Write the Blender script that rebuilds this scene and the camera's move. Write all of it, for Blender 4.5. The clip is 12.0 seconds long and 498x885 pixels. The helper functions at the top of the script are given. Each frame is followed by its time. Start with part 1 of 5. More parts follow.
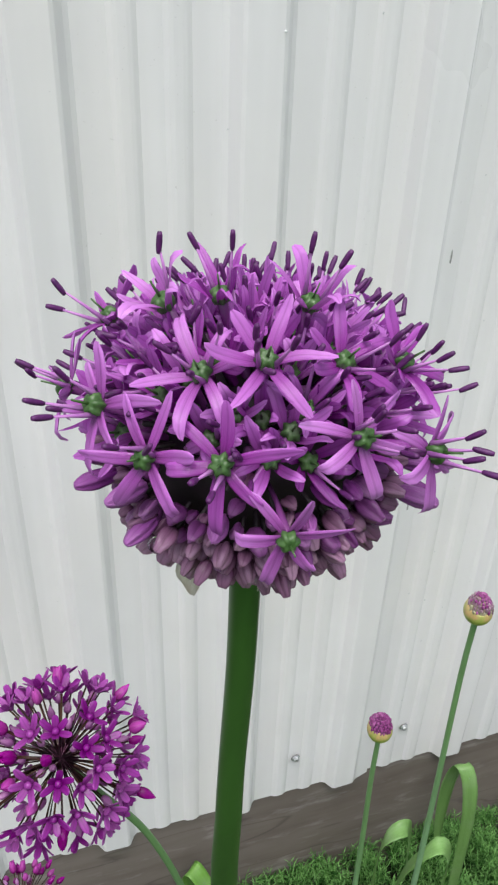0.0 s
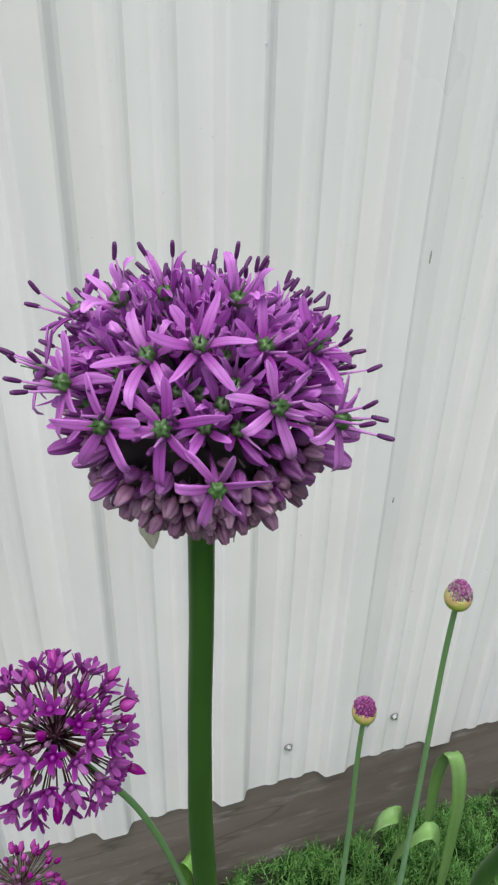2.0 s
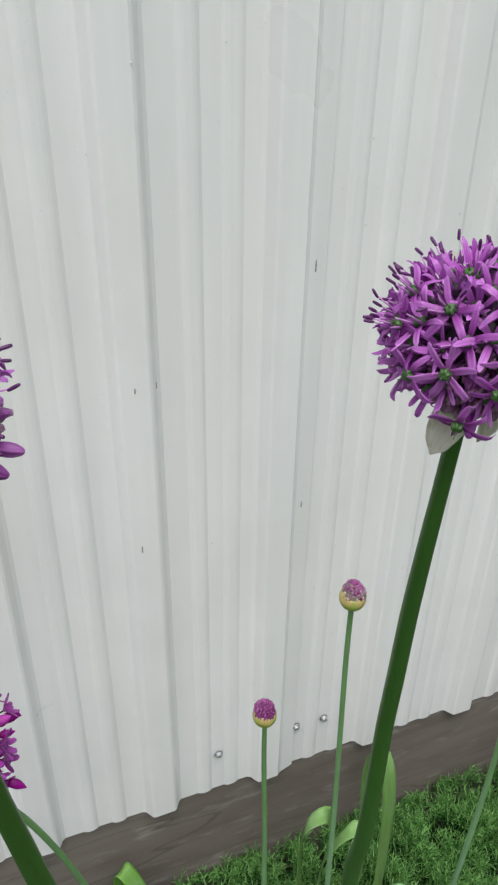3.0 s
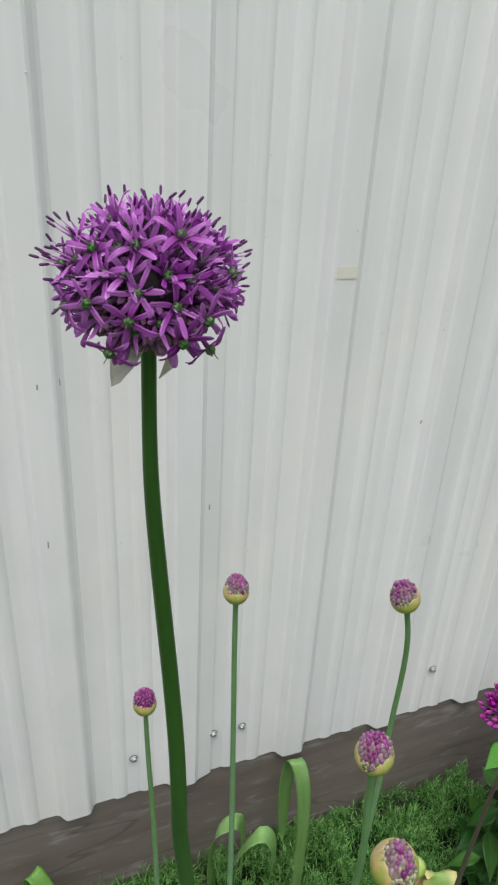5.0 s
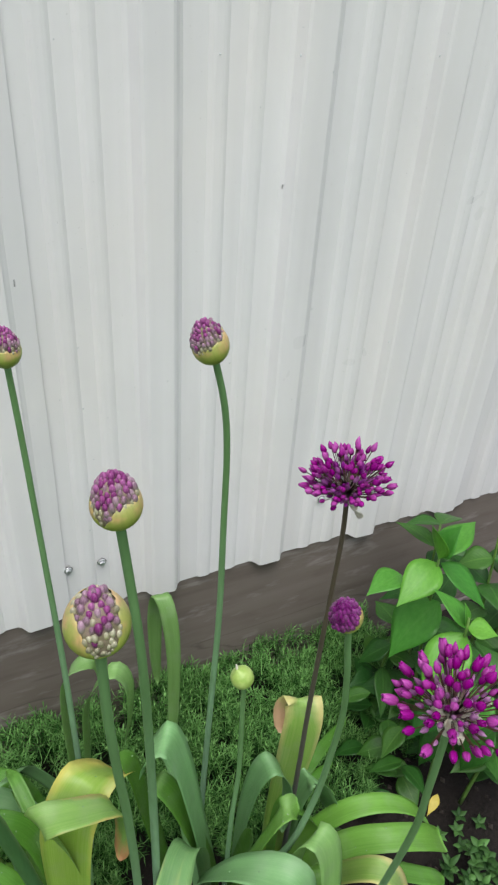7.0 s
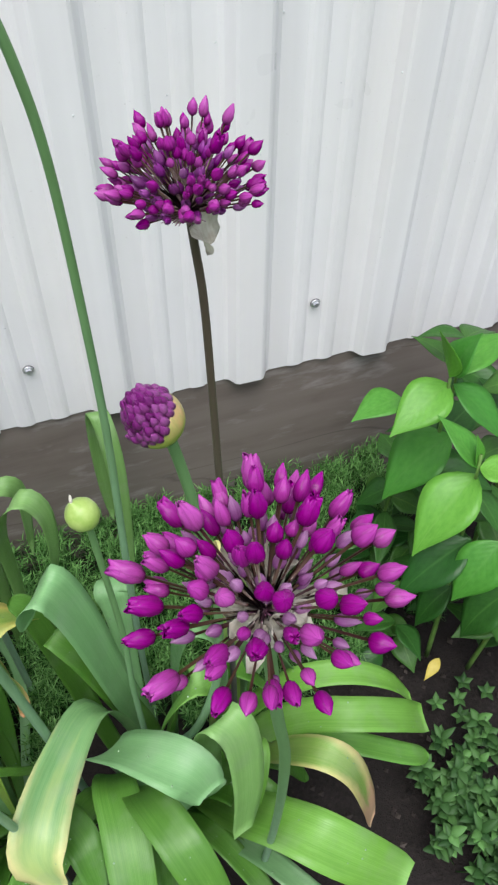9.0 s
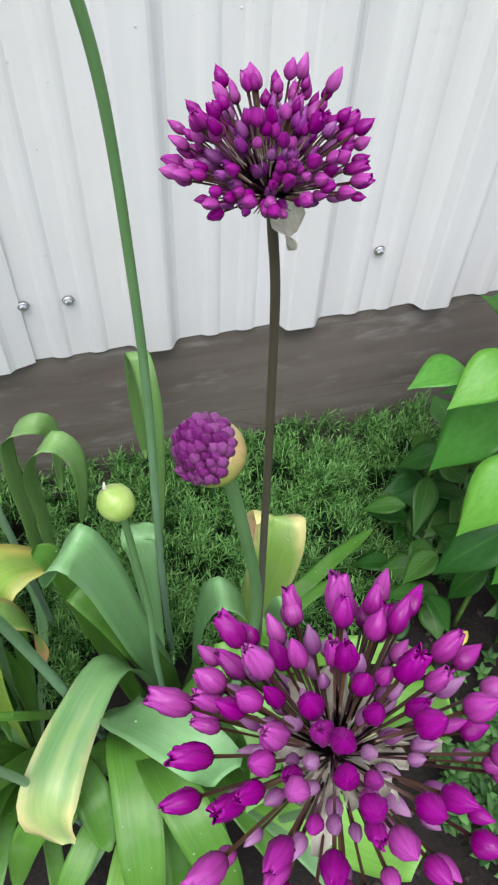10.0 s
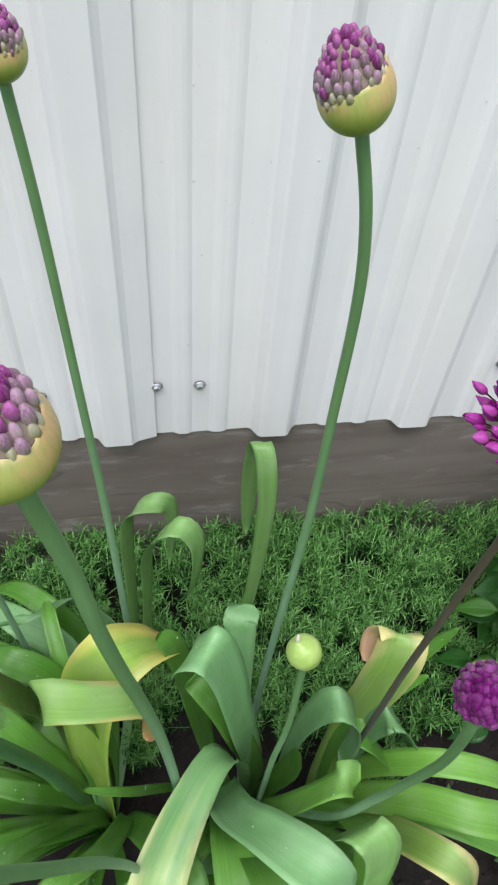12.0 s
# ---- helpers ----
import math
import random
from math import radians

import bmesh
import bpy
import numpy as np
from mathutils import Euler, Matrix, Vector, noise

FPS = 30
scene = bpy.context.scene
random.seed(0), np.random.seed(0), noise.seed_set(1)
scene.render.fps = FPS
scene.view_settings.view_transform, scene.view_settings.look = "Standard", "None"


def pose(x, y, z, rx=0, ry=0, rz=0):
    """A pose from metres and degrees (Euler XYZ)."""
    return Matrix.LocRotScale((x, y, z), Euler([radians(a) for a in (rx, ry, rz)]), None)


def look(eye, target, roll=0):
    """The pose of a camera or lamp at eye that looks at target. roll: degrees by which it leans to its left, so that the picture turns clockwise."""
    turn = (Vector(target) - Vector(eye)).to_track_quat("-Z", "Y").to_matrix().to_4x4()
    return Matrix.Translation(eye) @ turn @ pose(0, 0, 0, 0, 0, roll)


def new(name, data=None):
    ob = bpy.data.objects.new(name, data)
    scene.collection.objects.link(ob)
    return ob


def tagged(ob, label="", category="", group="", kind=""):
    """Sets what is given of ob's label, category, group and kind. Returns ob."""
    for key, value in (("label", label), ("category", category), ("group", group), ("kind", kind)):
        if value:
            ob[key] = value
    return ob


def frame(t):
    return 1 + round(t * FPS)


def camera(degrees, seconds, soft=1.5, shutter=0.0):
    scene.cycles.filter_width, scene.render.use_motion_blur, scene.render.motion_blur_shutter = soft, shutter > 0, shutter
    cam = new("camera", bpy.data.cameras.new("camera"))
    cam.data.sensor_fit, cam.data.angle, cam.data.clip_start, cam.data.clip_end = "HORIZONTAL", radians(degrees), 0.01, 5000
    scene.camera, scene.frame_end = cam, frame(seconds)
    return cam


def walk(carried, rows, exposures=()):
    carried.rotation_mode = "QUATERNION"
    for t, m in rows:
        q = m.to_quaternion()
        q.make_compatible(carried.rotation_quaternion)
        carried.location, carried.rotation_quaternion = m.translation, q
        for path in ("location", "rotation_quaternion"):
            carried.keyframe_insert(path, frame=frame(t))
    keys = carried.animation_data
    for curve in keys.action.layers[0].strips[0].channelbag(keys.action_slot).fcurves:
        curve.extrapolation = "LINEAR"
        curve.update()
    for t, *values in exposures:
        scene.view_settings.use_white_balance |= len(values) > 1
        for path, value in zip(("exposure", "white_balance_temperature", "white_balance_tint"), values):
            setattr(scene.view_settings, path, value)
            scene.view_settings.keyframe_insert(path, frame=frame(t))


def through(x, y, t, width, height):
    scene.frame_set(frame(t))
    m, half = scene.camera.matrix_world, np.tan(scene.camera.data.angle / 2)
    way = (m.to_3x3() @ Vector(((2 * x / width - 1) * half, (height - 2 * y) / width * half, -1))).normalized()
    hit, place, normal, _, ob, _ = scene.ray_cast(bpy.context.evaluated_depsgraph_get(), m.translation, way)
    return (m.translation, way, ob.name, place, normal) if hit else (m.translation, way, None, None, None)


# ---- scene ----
cam = camera(36.2, 12.0, 2.3)
PATH = [
    (0, (-0.476, 0.152, 1.55), (0.067, 1.758, 0.488), 2.0),
    (0.5, (-0.469, 0.169, 1.546), (0.066, 1.76, 0.459), 2.2),
    (1, (-0.471, 0.151, 1.551), (0.071, 1.743, 0.469), 1.9),
    (1.5, (-0.47, 0.128, 1.556), (0.073, 1.73, 0.488), 2.0),
    (2, (-0.473, 0.12, 1.561), (0.072, 1.727, 0.501), 1.6),
    (2.5, (-0.446, 0.103, 1.562), (0.126, 1.706, 0.513), 1.0),
    (3, (-0.402, 0.084, 1.57), (0.233, 1.67, 0.531), 1.0),
    (3.5, (-0.374, 0.059, 1.581), (0.337, 1.627, 0.564), 1.9),
    (3.7, (-0.354, 0.048, 1.582), (0.351, 1.624, 0.57), 1.6),
    (5.3, (-0.304, -0.019, 1.537), (0.370, 1.600, 0.575), 3.6),
    (5.5, (-0.292, -0.035, 1.5185), (0.396, 1.581, 0.5615), 4.1),
    (6, (-0.253, -0.057, 1.46), (0.504, 1.491, 0.444), 4.0),
    (6.5, (-0.212, -0.04, 1.393), (0.56, 1.44, 0.291), 3.5),
    (7, (-0.125, 0.004, 1.338), (0.602, 1.443, 0.155), 4.1),
    (7.2, (-0.084, 0.025, 1.321), (0.608, 1.464, 0.117), 3.9),
    (8.8, (0.09, 0.095, 1.139), (0.564, 1.391, -0.309), 0.6),
    (9, (0.091, 0.093, 1.128), (0.541, 1.346, -0.365), 1.0),
    (9.5, (0.095, 0.116, 1.112), (0.49, 1.267, -0.475), 3.3),
    (10, (0.098, 0.166, 1.117), (0.424, 1.274, -0.516), 3.5),
    (10.5, (0.095, 0.191, 1.14), (0.4, 1.287, -0.504), 4.9),
    (11, (0.094, 0.217, 1.159), (0.397, 1.332, -0.474), 5.0),
    (11.5, (0.058, 0.229, 1.168), (0.332, 1.386, -0.44), 5.1),
    (12, (0.005, 0.233, 1.182), (0.248, 1.415, -0.413), 5.7),
]
EXPOSURES = ((0, 0.31, 6440, 11.5), (2.5, 0.20, 6470, 10.5), (5.5, 0.06, 6500, 10), (6.5, 0.14, 6500, 10), (7.2, 0.26, 6450, 10), (8.8, 0.42, 6300, 12), (9.5, 0.52, 6260, 14), (11, 0.51, 6280, 11), (12, 0.45, 6250, 12))
walk(cam, [(t, look(eye, target, roll)) for t, eye, target, roll in PATH], EXPOSURES)

# ---- world and light: bright overcast sky ----
world = bpy.data.worlds.new("overcast")
scene.world = world
world.use_nodes = True
wn = world.node_tree.nodes
wn.clear()
w_out, w_bg, w_sky, w_hsv = (wn.new(k) for k in ("ShaderNodeOutputWorld", "ShaderNodeBackground", "ShaderNodeTexSky", "ShaderNodeHueSaturation"))
w_sky.sky_type, w_sky.sun_disc = "NISHITA", False
w_sky.sun_elevation, w_sky.sun_rotation = radians(68), radians(200)
w_sky.air_density, w_sky.dust_density = 1.0, 3.0
w_hsv.inputs["Saturation"].default_value = 0.5
w_bg.inputs["Strength"].default_value = 0.125
world.node_tree.links.new(w_sky.outputs[0], w_hsv.inputs["Color"])
world.node_tree.links.new(w_hsv.outputs[0], w_bg.inputs["Color"])
world.node_tree.links.new(w_bg.outputs[0], w_out.inputs["Surface"])

sun_data = bpy.data.lights.new("sun", "SUN")
sun_data.energy, sun_data.angle, sun_data.color = 2.4, radians(45), (1.0, 0.98, 0.95)
sun = new("sun", sun_data)
sun.matrix_world = look((-0.5, -0.9, 4.2), (0.0, 0.4, 0.6))

rng = random.Random(7)


# ---- materials ----
class Mat:
    """A small node-tree writer round one Principled surface."""

    def __init__(self, name, rough=0.5, spec=0.5):
        self.m = bpy.data.materials.new(name)
        self.m.use_nodes = True
        self.t = self.m.node_tree
        self.p = self.t.nodes["Principled BSDF"]
        self.p.inputs["Roughness"].default_value = rough
        self.p.inputs["Specular IOR Level"].default_value = spec

    def node(self, kind, **values):
        n = self.t.nodes.new("ShaderNode" + kind)
        for k, v in values.items():
            n.inputs[k].default_value = v
        return n

    def link(self, a, b):
        self.t.links.new(a, b)

    def coord(self, which="Object", scale=(1, 1, 1)):
        c, mp = self.node("TexCoord"), self.node("Mapping")
        mp.inputs["Scale"].default_value = scale
        self.link(c.outputs[which], mp.inputs["Vector"])
        return mp.outputs[0]

    def noise(self, vec, scale, detail=4.0, rough=0.55):
        n = self.node("TexNoise", Scale=scale, Detail=detail, Roughness=rough)
        self.link(vec, n.inputs["Vector"])
        return n.outputs["Fac"]

    def ramp(self, fac, *stops):
        r = self.node("ValToRGB")
        e = r.color_ramp.elements
        while len(e) < len(stops):
            e.new(0.5)
        for el, (pos, col) in zip(e, stops):
            el.position, el.color = pos, (*col, 1) if len(col) == 3 else col
        self.link(fac, r.inputs[0])
        return r.outputs[0]

    def mix(self, fac, a, b, mode="MIX"):
        n = self.t.nodes.new("ShaderNodeMix")
        n.data_type, n.blend_type = "RGBA", mode
        for src, sock in ((fac, n.inputs[0]), (a, n.inputs[6]), (b, n.inputs[7])):
            if isinstance(src, (int, float)):
                sock.default_value = src
            elif isinstance(src, tuple):
                sock.default_value = (*src, 1)
            else:
                self.link(src, sock)
        return n.outputs[2]

    def math(self, op, a, b=0.0):
        n = self.t.nodes.new("ShaderNodeMath")
        n.operation = op
        for src, sock in ((a, n.inputs[0]), (b, n.inputs[1])):
            if isinstance(src, (int, float)):
                sock.default_value = src
            else:
                self.link(src, sock)
        return n.outputs[0]

    def sep(self, vec):
        n = self.node("SeparateXYZ")
        self.link(vec, n.inputs[0])
        return n.outputs

    def rand(self):
        return self.node("ObjectInfo").outputs["Random"]

    def colour(self, c):
        if isinstance(c, tuple):
            self.p.inputs["Base Color"].default_value = (*c, 1)
        else:
            self.link(c, self.p.inputs["Base Color"])
        return self

    def bump(self, h, strength=0.3, dist=0.001):
        b = self.node("Bump", Strength=strength, Distance=dist)
        self.link(h, b.inputs["Height"])
        self.link(b.outputs[0], self.p.inputs["Normal"])
        return self

    def thin(self, colour, amount):
        """Lets light through a thin blade."""
        tr, mx = self.node("BsdfTranslucent"), self.node("MixShader")
        if isinstance(colour, tuple):
            tr.inputs["Color"].default_value = (*colour, 1)
        else:
            self.link(colour, tr.inputs["Color"])
        mx.inputs[0].default_value = amount
        self.link(self.p.outputs[0], mx.inputs[1])
        self.link(tr.outputs[0], mx.inputs[2])
        self.link(mx.outputs[0], self.t.nodes["Material Output"].inputs["Surface"])
        return self


def mat_metal_paint():
    m = Mat("white_painted_metal", 0.42, 0.4)
    v = m.coord("Object")
    streak = m.noise(m.coord("Object", (22, 22, 0.8)), 1.0, 3)
    blot = m.noise(v, 5.0, 4)
    speck = m.noise(v, 260.0, 2, 0.7)
    c = m.ramp(streak, (0.3, (0.75, 0.745, 0.75)), (0.7, (0.85, 0.845, 0.85)))
    cast = m.noise(m.coord("Object", (3, 3, 1.2)), 2.2, 3)
    c = m.mix(m.ramp(cast, (0.42, (0, 0, 0)), (0.62, (0.5,) * 3)), c, (0.82, 0.795, 0.77))
    cool = m.noise(m.coord("Object", (2.4, 2.4, 0.9)), 3.1, 3)
    c = m.mix(m.ramp(cool, (0.46, (0, 0, 0)), (0.66, (0.3,) * 3)), c, (0.78, 0.785, 0.795))
    c = m.mix(m.ramp(blot, (0.45, (0, 0, 0)), (0.75, (0.45, 0.45, 0.45))), c, (0.70, 0.695, 0.695))
    c = m.mix(m.ramp(speck, (0.70, (0, 0, 0)), (0.80, (0.35, 0.35, 0.35))), c, (0.36, 0.35, 0.32))
    m.colour(c)
    m.link(m.ramp(blot, (0.3, (0.27,) * 3), (0.7, (0.42,) * 3)), m.p.inputs["Roughness"])
    m.bump(m.noise(v, 18.0, 3), 0.15, 0.002)
    return m.m


def mat_board():
    m = Mat("weathered_brown_board", 0.8, 0.25)
    v = m.coord("Object", (0.8, 6, 9))
    grain = m.noise(v, 3.0, 8, 0.6)
    blot = m.noise(m.coord("Object", (1, 1, 2)), 6.0, 6)
    c = m.ramp(grain, (0.25, (0.125, 0.102, 0.087)), (0.5, (0.172, 0.146, 0.127)), (0.8, (0.22, 0.193, 0.172)))
    c = m.mix(m.ramp(blot, (0.36, (0.6, 0.6, 0.6)), (0.50, (0, 0, 0)), (0.66, (0.6, 0.6, 0.6))), c, (0.19, 0.162, 0.142))
    damp = m.noise(m.coord("Object", (1, 1, 1.6)), 3.1, 5)
    c = m.mix(m.ramp(damp, (0.52, (0, 0, 0)), (0.70, (0.4,) * 3)), c, (0.105, 0.089, 0.078))
    crack = m.math("ABSOLUTE", m.math("SUBTRACT", m.noise(m.coord("Object", (0.7, 3, 5)), 1.7, 2), 0.52))
    c = m.mix(m.ramp(crack, (0.0, (0.4,) * 3), (0.008, (0, 0, 0))), c, (0.045, 0.037, 0.032))
    # old splashes of pale paint just under the metal
    splash = m.noise(m.coord("Object", (6, 6, 22)), 2.0, 6)
    c = m.mix(m.ramp(splash, (0.56, (0, 0, 0)), (0.74, (0.6, 0.6, 0.6))), c, (0.36, 0.34, 0.325))
    return m.colour(c).bump(grain, 0.3, 0.003).m


def mat_soil():
    m = Mat("dark_damp_soil", 0.9, 0.25)
    v = m.coord("Object")
    n1, n2 = m.noise(v, 9.0, 6), m.noise(v, 160.0, 6, 0.7)
    c = m.ramp(n2, (0.3, (0.007, 0.006, 0.005)), (0.6, (0.021, 0.017, 0.015)), (0.85, (0.055, 0.045, 0.038)))
    c = m.mix(m.ramp(n1, (0.4, (0, 0, 0)), (0.7, (0.6, 0.6, 0.6))), c, (0.024, 0.020, 0.018))
    # beyond the bed the ground is lawn
    y = m.sep(m.coord("Object"))[1]
    far = m.ramp(m.math("ADD", m.math("MULTIPLY", y, -1.0), m.math("MULTIPLY", n1, 0.3)), (0.45, (0, 0, 0)), (0.6, (1, 1, 1)))
    c = m.mix(far, c, (0.06, 0.12, 0.03))
    return m.colour(c).bump(n2, 0.9, 0.006).m


def mat_petal(name, base, tip, vein, rough=0.38, through=0.3, spec=0.5):
    m = Mat(name, rough, spec)
    u = m.coord("UV")
    x, y, _ = m.sep(u)
    c = m.ramp(y, (0.0, vein), (0.25, base), (1.0, tip))
    mid = m.math("ABSOLUTE", m.math("SUBTRACT", x, 0.5))
    c = m.mix(m.ramp(mid, (0.0, (0.4,) * 3), (0.12, (0, 0, 0))), c, vein)
    streak = m.noise(m.coord("UV", (14, 1.5, 1)), 2.0, 3)
    c = m.mix(m.ramp(streak, (0.35, (0, 0, 0)), (0.75, (0.45,) * 3)), c, tip)
    hs = m.node("HueSaturation")
    m.link(m.math("ADD", m.math("MULTIPLY", m.rand(), 0.6), 0.7), hs.inputs["Value"])
    m.link(m.math("ADD", m.math("MULTIPLY", m.rand(), -0.25), 1.08), hs.inputs["Saturation"])
    m.link(c, hs.inputs["Color"])
    m.colour(hs.outputs[0]).bump(streak, 0.3, 0.0004)
    return m.thin(hs.outputs[0], through).m


def mat_plain(name, a, b, scale, rough=0.5, spec=0.5, bump=0.2, dist=0.0004, metal=0.0):
    m = Mat(name, rough, spec)
    n = m.noise(m.coord("Object"), scale, 5)
    m.colour(m.ramp(n, (0.3, a), (0.7, b))).bump(n, bump, dist)
    m.p.inputs["Metallic"].default_value = metal
    return m.m


def mat_stem(name, low, high):
    """Waxy grey-green at the foot, fresher green above."""
    m = Mat(name, 0.45, 0.4)
    z = m.sep(m.coord("Generated"))[2]
    n = m.noise(m.coord("Object", (60, 60, 8)), 4.0, 5)
    c = m.ramp(z, (0.25, low), (0.8, high))
    c = m.mix(m.ramp(n, (0.35, (0, 0, 0)), (0.7, (0.4,) * 3)), c, tuple(0.7 * v for v in high))
    return m.colour(c).bump(n, 0.25, 0.0004).m


def mat_leaf(name, green, pale, edge=None, start=1.1, tip=None, tip_at=0.9, stripe=None):
    """Strap leaf: fine parallel veins, yellowing from the margins, a dry tip where it has one."""
    m = Mat(name, 0.42, 0.5)
    green, pale = (tuple(0.94 * v for v in q) for q in (green, pale))
    x, y, _ = m.sep(m.coord("UV"))
    vein = m.noise(m.coord("UV", (58, 0.6, 1)), 1.0, 3)
    blot = m.noise(m.coord("UV", (2.0, 5, 1)), 1.5, 5)
    c = m.mix(m.ramp(vein, (0.35, (0, 0, 0)), (0.7, (0.7,) * 3)), green, pale)
    c = m.mix(m.ramp(blot, (0.4, (0, 0, 0)), (0.75, (0.5,) * 3)), c, tuple(v * 0.72 for v in green))
    if edge:
        away = m.math("MULTIPLY", m.math("ABSOLUTE", m.math("SUBTRACT", x, 0.5)), 2.0)
        f = m.math("ADD", m.math("MULTIPLY", away, 0.55), m.math("MULTIPLY", y, 0.75))
        f = m.math("ADD", f, m.math("MULTIPLY", m.math("SUBTRACT", blot, 0.5), 0.5))
        c = m.mix(m.ramp(m.math("MULTIPLY", f, 0.78), (start - 0.16, (0, 0, 0)), (min(start + 0.05, 1.0), (1, 1, 1))), c, edge)
    if stripe:
        band = m.noise(m.coord("UV", (2.4, 1.6, 1)), 1.6, 5)
        f = m.math("ADD", m.math("MULTIPLY", y, 0.6), m.math("MULTIPLY", band, 0.6))
        c = m.mix(m.ramp(f, (0.62, (0, 0, 0)), (0.90, (0.65,) * 3)), c, stripe)
    if tip:
        f = m.math("ADD", y, m.math("MULTIPLY", m.math("SUBTRACT", blot, 0.5), 0.3))
        c = m.mix(m.ramp(f, (tip_at - 0.06, (0, 0, 0)), (min(tip_at + 0.05, 1.0), (1, 1, 1))), c, tip)
    hs = m.node("HueSaturation")
    m.link(m.math("ADD", m.math("MULTIPLY", m.rand(), 0.3), 0.86), hs.inputs["Value"])
    m.link(c, hs.inputs["Color"])
    wrinkle = m.noise(m.coord("Object", (1, 1, 1)), 55.0, 4, 0.6)
    wax = m.noise(m.coord("Object"), 24.0, 4)
    out = m.mix(m.ramp(wax, (0.5, (0, 0, 0)), (0.72, (0.32,) * 3)), hs.outputs[0], tuple(min(0.8, 0.5 * v + 0.18) for v in pale))
    m.link(m.ramp(wax, (0.35, (0.30,) * 3), (0.65, (0.52,) * 3)), m.p.inputs["Roughness"])
    m.colour(out).bump(m.math("ADD", m.math("MULTIPLY", vein, 0.7), wrinkle), 0.42, 0.0010)
    return m.thin(hs.outputs[0], 0.18).m


def mat_bush_leaf(name, dark, light):
    m = Mat(name, 0.42, 0.45)
    x, y, _ = m.sep(m.coord("UV"))
    away = m.math("ABSOLUTE", m.math("SUBTRACT", x, 0.5))
    wave = m.math("SINE", m.math("MULTIPLY", m.math("SUBTRACT", y, m.math("MULTIPLY", away, 0.7)), 60.0))
    n = m.noise(m.coord("UV", (6, 6, 1)), 1.6, 5)
    c = m.ramp(n, (0.15, dark), (0.85, light))
    c = m.mix(m.ramp(away, (0.0, (0.28,) * 3), (0.04, (0, 0, 0))), c, (0.18, 0.40, 0.08))
    c = m.mix(m.ramp(wave, (0.85, (0, 0, 0)), (1.0, (0.04,) * 3)), c, (0.17, 0.42, 0.07))
    hs = m.node("HueSaturation")
    m.link(m.math("ADD", m.math("MULTIPLY", m.rand(), 0.55), 0.66), hs.inputs["Value"])
    m.link(m.math("ADD", m.math("MULTIPLY", m.rand(), -0.03), 0.52), hs.inputs["Hue"])
    m.link(c, hs.inputs["Color"])
    m.colour(hs.outputs[0]).bump(m.math("ADD", wave, m.math("MULTIPLY", n, 4.0)), 0.10, 0.0008)
    return m.thin(hs.outputs[0], 0.3).m


def mat_island(name, dark, light, rough=0.55):
    m = Mat(name, rough, 0.3)
    r = m.node("NewGeometry").outputs["Random Per Island"]
    c = m.ramp(r, (0.0, dark), (0.8, light), (1.0, tuple(min(1, v * 1.7) for v in light)))
    return m.colour(c).thin(c, 0.2).m


def mat_needles():
    """Fine needles: fresh pale tips, and near-black sprig feet as painted shade between sprigs."""
    m = Mat("needle_ground_cover", 0.55, 0.3)
    along_sprig = m.sep(m.coord("UV"))[1]
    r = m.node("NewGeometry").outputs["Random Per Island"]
    f = m.math("ADD", m.math("MULTIPLY", along_sprig, 0.75), m.math("MULTIPLY", r, 0.3))
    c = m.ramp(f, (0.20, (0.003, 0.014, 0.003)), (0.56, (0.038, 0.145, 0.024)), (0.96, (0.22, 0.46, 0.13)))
    return m.colour(c).thin(c, 0.2).m


def mat_spathe():
    """Green cup of a swelling bud, flushed orange round its torn rim."""
    m = Mat("bud_spathe", 0.42, 0.45)
    v = m.coord("Generated")
    z = m.sep(v)[2]
    n = m.noise(v, 3.5, 4)
    f = m.math("ADD", z, m.math("MULTIPLY", m.math("SUBTRACT", n, 0.5), 0.3))
    c = m.ramp(f, (0.0, (0.20, 0.29, 0.035)), (0.45, (0.30, 0.37, 0.065)), (0.80, (0.39, 0.41, 0.12)), (1.0, (0.50, 0.48, 0.24)))
    blush = m.math("MULTIPLY", m.noise(v, 1.9, 3), m.ramp(f, (0.35, (0.55,) * 3), (0.70, (1.25,) * 3)))
    c = m.mix(m.ramp(blush, (0.40, (0, 0, 0)), (0.62, (0.65,) * 3)), c, (0.60, 0.34, 0.18))
    ribs = m.noise(m.coord("Object", (500, 500, 40)), 1.0, 3)
    c = m.mix(m.ramp(ribs, (0.45, (0, 0, 0)), (0.75, (0.35,) * 3)), c, (0.16, 0.24, 0.05))
    return m.colour(c).bump(ribs, 0.2, 0.0004).m


def mat_budlet(name, top, foot, papery=0.6):
    m = Mat(name, 0.35, 0.5)
    z = m.sep(m.coord("Generated"))[2]
    c = m.ramp(z, (0.30, foot), (0.80, top))
    hs = m.node("HueSaturation")
    r = m.rand()
    m.link(m.math("ADD", m.math("MULTIPLY", r, 0.7), 0.6), hs.inputs["Value"])
    m.link(m.math("ADD", m.math("MULTIPLY", r, -0.3), 1.1), hs.inputs["Saturation"])
    m.link(c, hs.inputs["Color"])
    streak = m.noise(m.coord("Generated", (9, 9, 0.8)), 1.2, 3)
    pale = m.mix(m.ramp(streak, (0.48, (0, 0, 0)), (0.74, (papery,) * 3)), hs.outputs[0], (0.55, 0.44, 0.48))
    return m.colour(pale).bump(streak, 0.4, 0.0006).m


